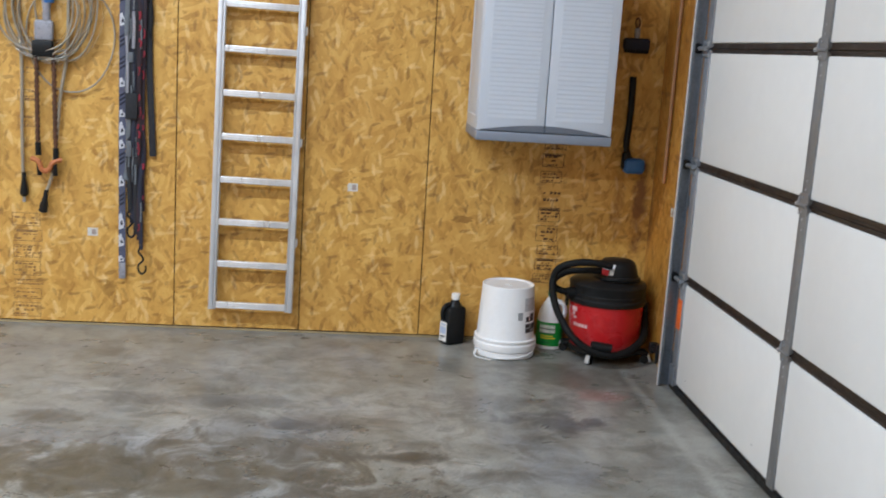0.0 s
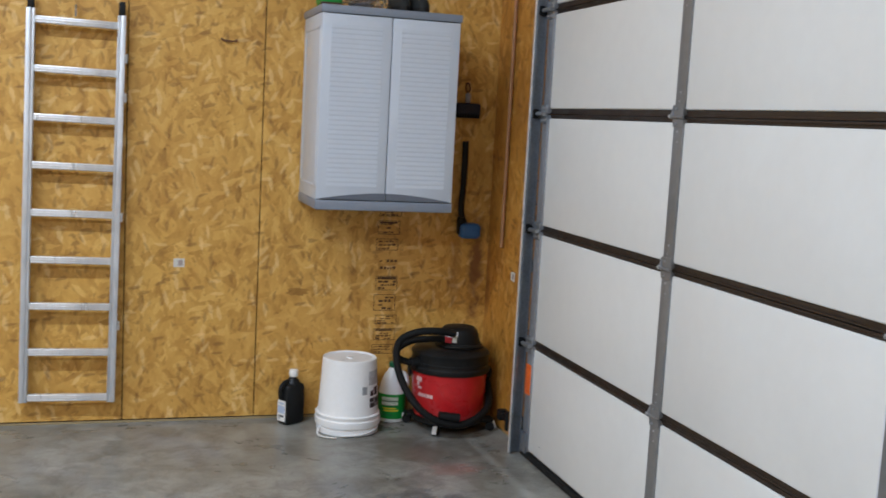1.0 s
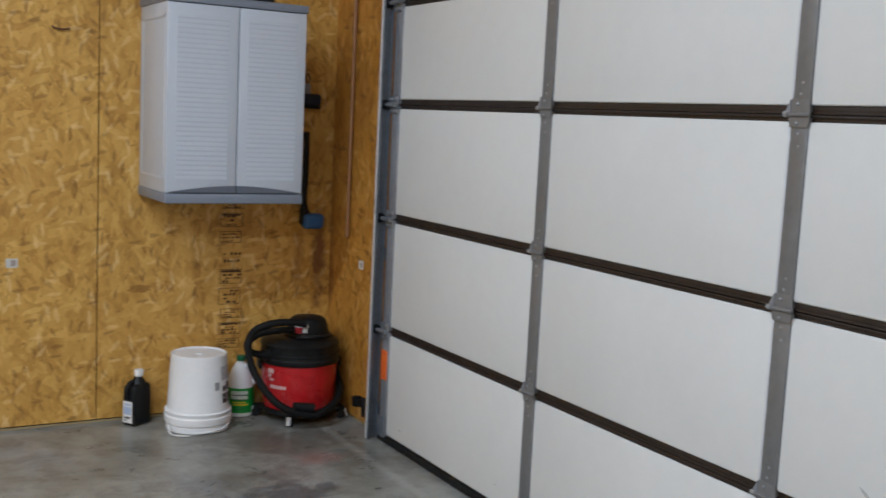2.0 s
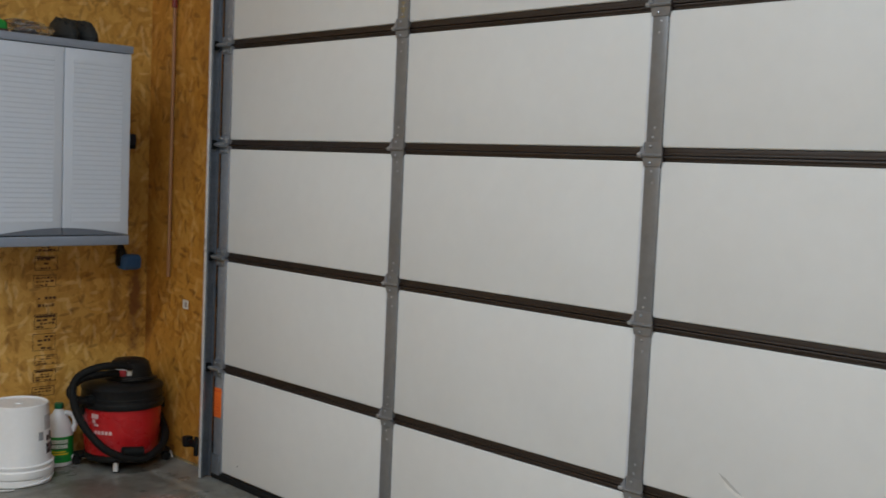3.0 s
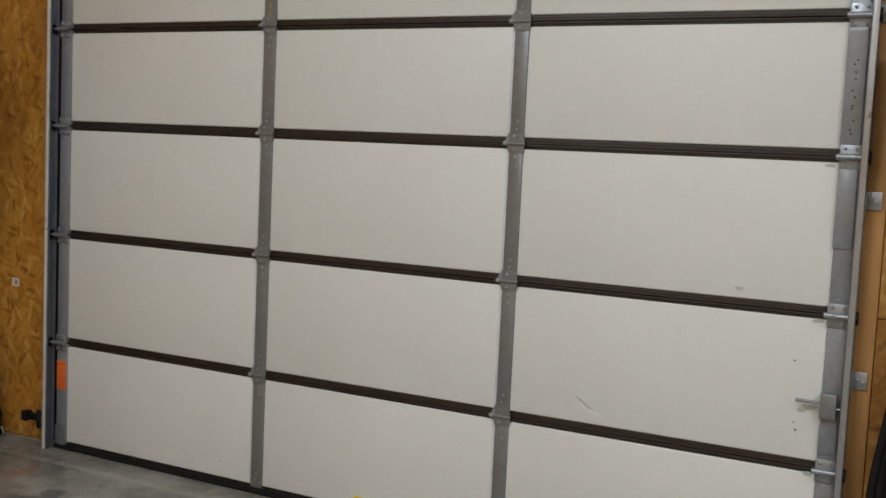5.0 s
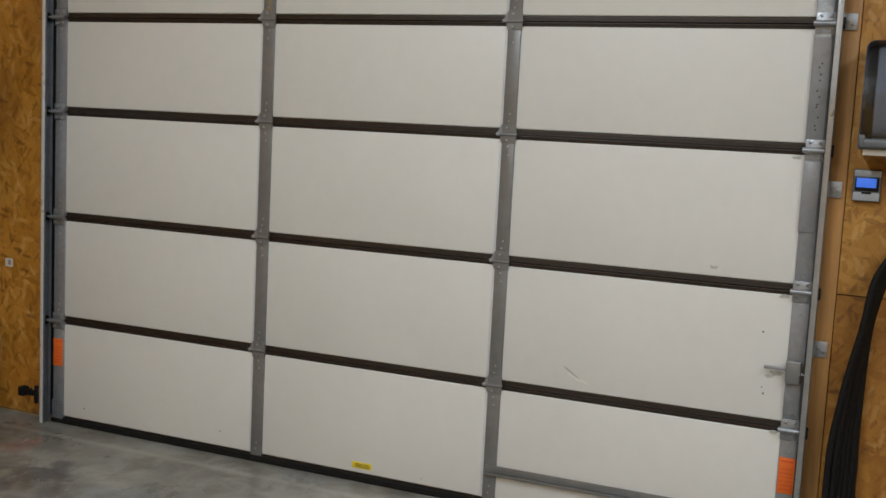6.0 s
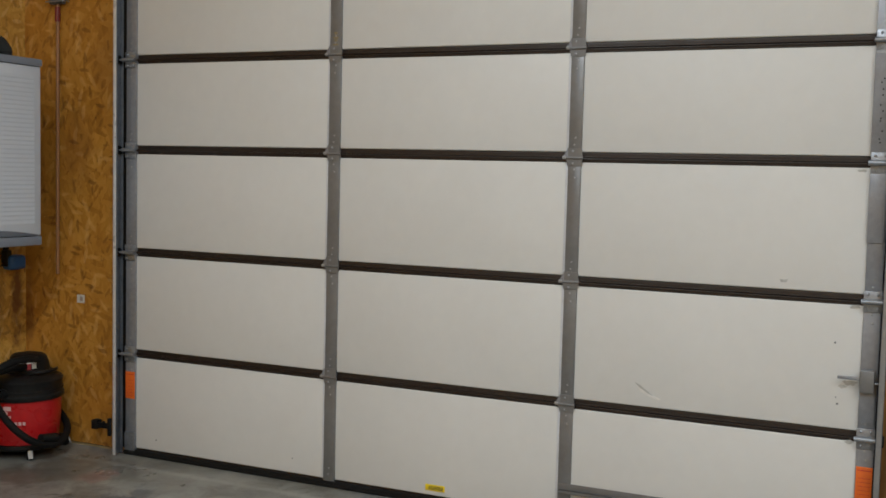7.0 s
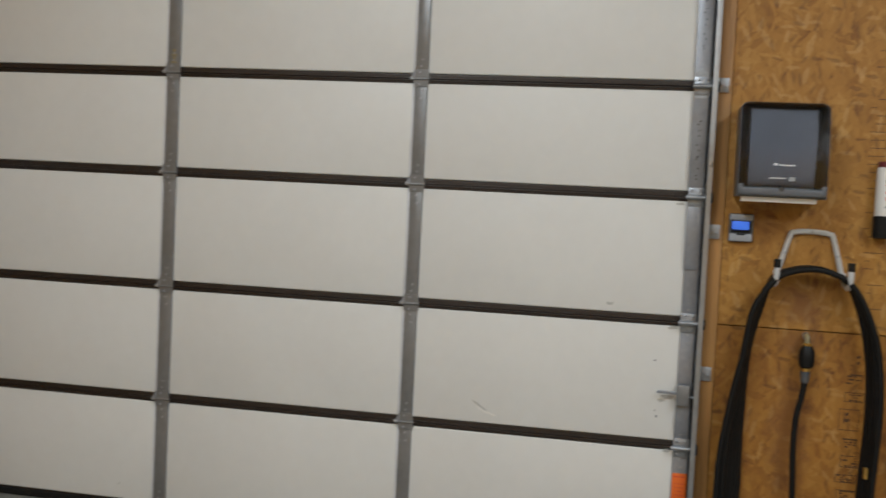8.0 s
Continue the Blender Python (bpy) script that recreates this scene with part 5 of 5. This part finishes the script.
part("clear_end", box((SX - 0.014, -0.028, 0.262), (SX + 0.021, -0.020, 0.348), 0.004), HAZE, strap)
for z, h in ((1.66, 0.06), (1.44, 0.07), (1.33, 0.05), (1.15, 0.06), (0.85, 0.06), (0.64, 0.07)):
    for k in range(3):
        part("stripe", plate([(SX - 0.015, z + k * 0.022), (SX + 0.015, z + 0.020 + k * 0.022), (SX + 0.015, z + 0.031 + k * 0.022), (SX - 0.015, z + 0.011 + k * 0.022)], 1, -0.0275, -0.0262), NAVY, strap)
for z, h in ((1.545, 0.068), (1.245, 0.050), (1.095, 0.040), (1.000, 0.075), (0.935, 0.050), (0.742, 0.060), (0.520, 0.090), (0.430, 0.070), (0.352, 0.034)):
    mark = plate([(SX - 0.014, z), (SX + 0.012, z + h * 0.10), (SX + 0.013, z + h * 0.45), (SX + 0.004, z + h * 0.70), (SX - 0.002, z + h), (SX - 0.014, z + h * 0.86)], 1, -0.0277, -0.0262)
    mark = part("print_mark", mark, PALEPRINT, strap, "white peak print")
    part("print_line", plate([(SX - 0.004, z + h * 0.25), (SX + 0.008, z + h * 0.30), (SX + 0.002, z + h * 0.58), (SX - 0.006, z + h * 0.45)], 1, -0.0282, -0.0275), NAVY, mark)
for x, zt, zb, w, m, hooked, lab in ((-2.704, 1.78, 0.78, 0.012, GREYWEB, False, "grey webbing ratchet strap hung on the wall"), (-2.690, 1.78, 0.61, 0.012, CHAR, True, "charcoal webbing strap with a black hook"),
                                     (-2.676, 1.78, 0.56, 0.012, NAVY, False, "dark blue webbing strap hung on the wall"), (-2.662, 1.78, 0.50, 0.012, CHAR, False, "charcoal webbing strap hung on the wall"),
                                     (-2.649, 1.78, 0.47, 0.0115, REDWEB, False, "red and black bungee strap hung on the wall"), (-2.636, 1.78, 0.42, 0.0105, NAVY, True, "dark blue bungee cord with a black hook"),
                                     (-2.643, 1.70, 0.85, 0.0105, REDWEB, False, "red and black bungee strap hung on the wall"), (-2.625, 1.78, 0.62, 0.009, REDWEB, False, "dark red bungee cord hung on the wall")):
    st = thing("bungee_strap" if "bungee" in lab else "webbing_strap", (x, -0.03, zt), lab, "strap", "straps hung on the wall")
    rnd = random.Random(int(-x * 1000))
    pts = [(x + rnd.uniform(-0.006, 0.006), -0.026 - 0.018 * rnd.random(), zt + (zb - zt) * k / 8) for k in range(9)]
    line = spline(pts, 8)
    web = part("webbing", tube(line, w, 8, flat=0.28), m, st)
    if m is REDWEB:
        for k in range(8):
            p = line[int(len(line) * min(0.97, 0.06 + 0.115 * k + rnd.uniform(0, 0.09)))]
            h = rnd.uniform(0.012, 0.055)
            r = rnd.uniform(0.0025, 0.006)
            part("red_fleck", tube(spline([p + Vector((-0.002, -0.007, 0)), p + Vector((0.003, -0.0085, h * 0.5)), p + Vector((-0.001, -0.007, h))], 3), r, 6, flat=0.35), REDFLECK, web)
    elif m is not GREYWEB:
        for k in range(4):
            p = line[int(len(line) * rnd.uniform(0.05, 0.9))]
            part("worn_patch", tube(spline([p + Vector((0.0, -0.006, 0)), p + Vector((0.002, -0.007, 0.05)), p + Vector((0, -0.006, 0.10))], 3), 0.004, 6, flat=0.35), GREYWEB, web, "faded grey stretch")
    if hooked:
        e = pts[-1][0]
        hk = [(e, -0.034, zb + 0.02), (e - 0.014, -0.034, zb - 0.010), (e + 0.006, -0.034, zb - 0.035), (e + 0.010, -0.034, zb - 0.055), (e - 0.012, -0.034, zb - 0.080), (e - 0.012, -0.034, zb - 0.110), (e + 0.004, -0.034, zb - 0.126), (e + 0.022, -0.034, zb - 0.112), (e + 0.024, -0.034, zb - 0.085)]
        part("hook", tube(spline(hk, 7), 0.0052, 8), BLACK, st, "black coated hook")
    if m is GREYWEB:
        part("buckle", box((x - 0.008, -0.056, 1.09), (x + 0.052, -0.030, 1.22), 0.006), CHAR, st)
        part("buckle", box((x - 0.004, -0.054, 1.37), (x + 0.030, -0.030, 1.42), 0.006), DISP_GREY, st)
        part("buckle", box((x - 0.002, -0.054, 0.90), (x + 0.024, -0.030, 0.98), 0.005), DISP_GREY, st)
        part("silver_tail", tube(spline([(x + 0.030, -0.056, 1.62), (x + 0.034, -0.058, 1.54), (x + 0.030, -0.056, 1.44)], 6), 0.0075, 6, flat=0.35), HAZE, st, "silvery grey strap tail")
        part("silver_tail", tube(spline([(x - 0.004, -0.050, 1.50), (x + 0.002, -0.052, 1.34), (x + 0.001, -0.050, 1.20)], 6), 0.0065, 6, flat=0.35), HAZE, st, "silvery grey strap tail")

dark = thing("rubber_strap", (-2.59, -0.02, 1.40), "flat charcoal rubber strap hung on the wall", "strap", "straps hung on the wall")
part("webbing", tube(spline([(-2.606, -0.018, 1.76), (-2.603, -0.018, 1.40), (-2.592, -0.018, 1.15), (-2.580, -0.018, 0.905)], 8), 0.0165, 8, flat=0.2), CHAR, dark)
part("wire_loop", tube(spline([(-2.625, -0.03, 1.70), (-2.59, -0.035, 1.66), (-2.583, -0.03, 1.58), (-2.60, -0.03, 1.50)], 8), 0.0035, 8), BLACK, dark)

# ---- paper towel dispenser, wall console ----
DY0, DY1, DZ0, DZ1, DX = -4.850, -4.508, 1.620, 2.000, -0.205
disp = thing("towel_dispenser", (-0.09, (DY0 + DY1) / 2, DZ0), "smoked grey plastic paper towel dispenser on the wall", "dispenser")
PM, HALF = (DY0 + DY1) / 2, (DY1 - DY0) / 2


def front(y, z):
    """Where the bulging front of the cover lies, across and up."""
    up = max(0.0, min(1.0, (z - DZ0 - 0.036) / 0.33))
    crown = max(0.0, (z - DZ1 + 0.060) / 0.060)
    return DX + 0.036 * up * up + 0.004 * ((y - PM) / HALF) ** 2 + 0.020 * crown ** 3


def rounded(y, z, r=0.030):
    """Pulls a place near the upper corners of the cover in, onto a rounded outline."""
    dy, dz = abs(y - PM) - HALF + r, z - DZ1 + r
    if dy > 0 and dz > 0:
        k = max(dy, dz) / math.hypot(dy, dz)
        y, z = PM + math.copysign(HALF - r + dy * k, y - PM), DZ1 - r + dz * k
    return y, z


def bulge(y0, y1, z0, z1, d0, d1, n=14):
    """A sheet that follows the bulging front, from depth d0 to d1 behind it."""
    bm = bmesh.new()
    grids = []
    for d in (d0, d1):
        grids.append([])
        for j in range(n + 1):
            spots = [rounded(y0 + (y1 - y0) * i / n, z0 + (z1 - z0) * j / n) for i in range(n + 1)]
            grids[-1].append([bm.verts.new((front(y, z) + d, y, z)) for y, z in spots])
    for g in grids:
        for j in range(n):
            for i in range(n):
                bm.faces.new((g[j][i], g[j][i + 1], g[j + 1][i + 1], g[j + 1][i]))
    p, q = grids
    for i in range(n):
        for j, k in ((0, 0), (n, n)):
            bm.faces.new((p[j][i], p[j][i + 1], q[j][i + 1], q[j][i]))
            bm.faces.new((p[i][j], p[i + 1][j], q[i + 1][j], q[i][j]))
    return bm


# the shell: a hoop with rounded upper corners, open to the front, on a back plate
def hoop(y, z, inset):
    y, z = rounded(y, z)
    return PM + (y - PM) * (1 - inset / HALF), z - (inset if z > DZ1 - 0.1 else 0)


levels = [DZ0 + 0.05 * k for k in range(8)] + [DZ1 - 0.024 + 0.006 * k for k in range(5)]
ring = [(DY0, z) for z in levels] + [(DY0 + (DY1 - DY0) * k / 40, DZ1) for k in range(1, 40)] + [(DY1, z) for z in reversed(levels)]
shell = bmesh.new()
rows = []
for y, z in ring:
    (yo, zo), (yi, zi) = hoop(y, z, 0.0), hoop(y, z, 0.007)
    xf = front(yo, zo) + 0.004
    rows.append([shell.verts.new(v) for v in ((X_EAST - 0.001, yo, zo), (xf, yo, zo), (xf, yi, zi), (X_EAST - 0.001, yi, zi))])
for p, q in zip(rows, rows[1:]):
    for i in range(4):
        shell.faces.new((p[i], p[(i + 1) % 4], q[(i + 1) % 4], q[i]))
shell.faces.new(rows[0])
shell.faces.new(rows[-1])
box((DX + 0.02, DY0 + 0.008, DZ0), (0.008, DY1 - 0.008, DZ0 + 0.012), bm=shell)
housing = part("housing", shell, SMOKE_EDGE, disp, "dark smoked shell with rounded corners", 50)
part("back_plate", box((0.012, DY0 + 0.012, DZ0 + 0.012), (X_EAST - 0.002, DY1 - 0.012, DZ1 - 0.020)), BLACK, housing)
cover = part("cover", bulge(DY0 + 0.001, DY1 - 0.001, DZ0 + 0.040, DZ1 - 0.001, 0.0, 0.004), SMOKE_WIN, disp, "glossy smoked see-through cover", 60)
cover.visible_shadow = False
part("chin", box((DX - 0.002, DY0 + 0.002, DZ0 + 0.004), (DX + 0.06, DY1 - 0.002, DZ0 + 0.038), 0.010, seg=3), DISP_GREY, disp, "grey lower front")
part("key_notch", lathe([(0.011, 0), (0.010, 0.002), (0, 0.002)], (DX - 0.002, PM + 0.002, DZ0 + 0.034), 16, None, pose(0, 0, 0, 0, -90, 0)), INK_DARK, disp)
for y in (DY0 + 0.012, DY1 - 0.012):
    part("hinge_boss", box((DX - 0.003, y - 0.010, DZ0 + 0.014), (DX + 0.01, y + 0.010, DZ0 + 0.050), 0.004), DISP_GREY, disp)
    inner = y + (0.014 if y < PM else -0.014)
    part("spool_arm", box((DX + 0.052, inner - 0.008, DZ0 + 0.15), (DX + 0.19, inner + 0.008, DZ0 + 0.19), 0.006), DISP_GREY, disp)
part("maker_mark", bulge(PM - 0.044, PM + 0.018, DZ0 + 0.126, DZ0 + 0.130, -0.0012, 0.0005, 4), PAPER, cover)
part("maker_mark", bulge(PM + 0.022, PM + 0.036, DZ0 + 0.126, DZ0 + 0.135, -0.0012, 0.0005, 3), PAPER, cover)
part("maker_mark", bulge(PM - 0.010, PM + 0.052, DZ0 + 0.074, DZ0 + 0.078, -0.0012, 0.0005, 4), PAPER, cover)
part("maker_mark", bulge(PM - 0.046, PM - 0.022, DZ0 + 0.066, DZ0 + 0.082, -0.0012, 0.0005, 4), GREYPRINT, cover)
part("paper_edge", box((DX + 0.03, DY0 + 0.035, DZ0 - 0.020), (DX + 0.034, DY1 - 0.018, DZ0 + 0.012), 0.001), PAPER, disp, "white towel edge")
def blunt(v, p=0.62):
    return math.copysign(abs(v) ** p, v)


roll = [(DX + 0.122 + 0.062 * blunt(math.cos(a)), DZ0 + 0.198 + 0.160 * blunt(math.sin(a))) for a in [k * math.pi / 20 for k in range(40)]]
part("paper_roll", plate(roll, 1, DY0 + 0.042, DY1 - 0.042), PAPER, disp, "thick white towel roll", 40)

CY0, CY1, CZA, CZB = -4.596, -4.498, 1.429, 1.547
console = thing("door_console", (X_EAST, (CY0 + CY1) / 2, CZA), "grey wall console with a lit blue screen", "control panel")
part("case", box((0.006, CY0, CZA), (X_EAST - 0.0005, CY1, CZB), 0.007, seg=3), DISP_GREY, console)
part("top_plate", box((0.003, CY0 + 0.003, CZB - 0.026), (0.010, CY1 - 0.003, CZB - 0.003), 0.003), plain("console_pale", (0.33, 0.36, 0.40), 0.4), console)
part("button", box((0.002, CY0 + 0.003, CZA + 0.003), (0.010, CY1 - 0.003, CZA + 0.034), 0.004), plain("console_button", (0.36, 0.39, 0.43), 0.4), console, "pale grey push bar")
part("bezel", box((0.004, CY0 + 0.008, CZA + 0.038), (0.010, CY1 - 0.008, CZB - 0.029), 0.002), BLACK, console)
part("screen", box((0.0030, CY0 + 0.017, CZA + 0.052), (0.0045, CY1 - 0.013, CZB - 0.032), 0.0005), LCD, console, "lit blue screen")
part("key", box((0.001, CY0 + 0.032, CZA + 0.028), (0.006, CY1 - 0.032, CZA + 0.036), 0.001), BLACK, console)

# ---- hose hanger with the draped black hoses ----
hanger = thing("hose_hanger", (X_EAST, -4.832, 1.29), "white metal hose hanger screwed to the wall", "hanger")
HL, HR = -4.690, -4.975
frame_pts = spline([(0.018, HL - 0.012, 1.30), (0.018, HL - 0.055, 1.46), (0.018, HL - 0.075, 1.482), (0.018, -4.832, 1.487), (0.018, HR + 0.075, 1.480), (0.018, HR + 0.055, 1.455), (0.018, HR + 0.012, 1.30)], 8)
bm = bmesh.new()
tube(frame_pts, 0.0115, 8, bm=bm)
part("bracket", bm, plain("hanger_white", (0.55, 0.56, 0.56), 0.4, vary=0.06, dirt=0.1), hanger)
for y in (HL, HR):
    s_ = 1 if y == HL else -1
    arm = part("hook", tube(spline([(0.018, y - 0.012 * s_, 1.32), (0.0, y - 0.006 * s_, 1.285), (-0.04, y, 1.268), (-0.085, y, 1.275), (-0.108, y, 1.30), (-0.110, y, 1.345)], 8), 0.0125, 10), plain("hook_white", (0.58, 0.59, 0.60), 0.4, vary=0.06), hanger)
    part("hook_tip", rod((-0.110, y, 1.338), (-0.110, y, 1.372), 0.0145, 14), RUBBER, arm, "black rubber tip")
for y, z in ((-4.832, 1.487), (HL - 0.038, 1.395), (HR + 0.038, 1.390)):
    part("screw", lathe([(0.006, 0), (0.005, 0.003), (0, 0.004)], (0.008, y, z), 10, None, pose(0, 0, 0, 0, -90, 0)), GALV, hanger)

airhose = thing("air_hose", (-0.03, -4.832, 1.3), "coiled black rubber air hose draped over the hanger", "hose")
rnd = random.Random(8)
for k in range(7):
    d = -0.018 - 0.0142 * k
    w, wl = 0.0055 * k, 0.0055 * k - 0.011
    bot = 0.16 - 0.020 * k
    pts = [(d, -4.832, 1.338), (d, -4.757, 1.326), (d, HL + 0.004, 1.287), (d, HL + 0.060 + wl, 1.16), (d, HL + 0.090 + wl, 0.98), (d + 0.004, HL + 0.116 + 1.6 * wl, 0.74), (d, HL + 0.120 + 2.6 * wl, 0.45),
           (d, HL + 0.10 + 2.2 * wl, bot + 0.12), (d, -4.80, bot), (d, -4.89, bot), (d, HR - 0.08 - 0.8 * w, bot + 0.12), (d, HR - 0.105 - w, 0.45), (d, HR - 0.115 - w * 0.9, 0.80), (d, HR - 0.095 - w * 0.8, 1.02), (d, HR - 0.055 - w * 0.5, 1.18), (d, HR - 0.004, 1.287), (d, -4.907, 1.326)]
    pts = [(x, y + (rnd.uniform(-0.005, 0.005) if z < 1.2 else 0), z) for x, y, z in pts]
    part("loop", tube(spline(pts, 7, closed=True), 0.0128, 10, closed=True), HOSE, airhose)
part("fitting", rod((-0.07, HR - 0.118, 0.50), (-0.07, HR - 0.118, 0.545), 0.013, 12), BRASS, airhose, "brass fitting")

outlet = thing("air_coupler", (X_EAST, -4.838, 1.04), "air outlet with brass coupler and black hose", "air coupler")
part("wall_nipple", rod((X_EAST, -4.836, 1.055), (-0.012, -4.836, 1.050), 0.014, 12), GALV, outlet)
part("elbow", tube(spline([(-0.008, -4.836, 1.058), (-0.022, -4.836, 1.045), (-0.026, -4.837, 1.015)], 5), 0.011, 12), GREASE, outlet, "dull brass elbow")
part("collar", lathe([(0.015, 1.010), (0.019, 1.013), (0.019, 1.026), (0.015, 1.029)], (-0.027, -4.838, 0), 6), BRASS, outlet, "brass collar")
part("coupler", lathe([(0.019, 0.925), (0.029, 0.935), (0.033, 0.962), (0.031, 0.995), (0.020, 1.018)], (-0.027, -4.838, 0), 24), BLACK, outlet, "black coupler sleeve")
part("collar", lathe([(0.017, 0.912), (0.019, 0.914), (0.019, 0.928), (0.017, 0.930)], (-0.027, -4.838, 0), 20), BRASS, outlet, "brass collar")
part("crimp", lathe([(0.012, 0.862), (0.017, 0.868), (0.020, 0.912)], (-0.027, -4.836, 0), 20), SMOKE_EDGE, outlet)
part("drop_hose", tube(spline([(-0.027, -4.836, 0.865), (-0.028, -4.828, 0.80), (-0.030, -4.812, 0.72), (-0.030, -4.808, 0.58), (-0.030, -4.816, 0.42), (-0.032, -4.822, 0.24), (-0.05, -4.83, 0.05), (-0.10, -4.85, 0.014), (-0.20, -4.90, 0.013)], 9), 0.0128, 10), HOSE, outlet, "black rubber hose")

can = thing("spray_can", (-0.02, -5.085, 1.482), "white spray can with maroon top and black holder", "spray can")
part("can_body", lathe([(0.033, 1.560), (0.034, 1.564), (0.034, 1.755), (0.030, 1.768)], (-0.012, -5.098, 0), 32), PAPER, can)
part("cap", lathe([(0.031, 1.762), (0.0325, 1.764), (0.0325, 1.782), (0.029, 1.786), (0, 1.787)], (-0.012, -5.098, 0), 28), MAROON, can, "maroon cap")
part("holder", lathe([(0.030, 1.474), (0.039, 1.478), (0.040, 1.562), (0.036, 1.566)], (-0.012, -5.098, 0), 28), BLACK, can, "black holder cup")
for z0, z1, a0, a1, m in ((1.700, 1.716, 175, 215, INK_DARK), (1.688, 1.694, 175, 215, REDPRINT), (1.655, 1.668, 178, 214, REDPRINT), (1.630, 1.643, 178, 214, REDPRINT), (1.60, 1.606, 172, 210, GREYPRINT)):
    part("print_bar", wrap((-0.012, -5.098, 0), 0.034, a0, a1, z0, z1, 6, 0.0008), m, can)
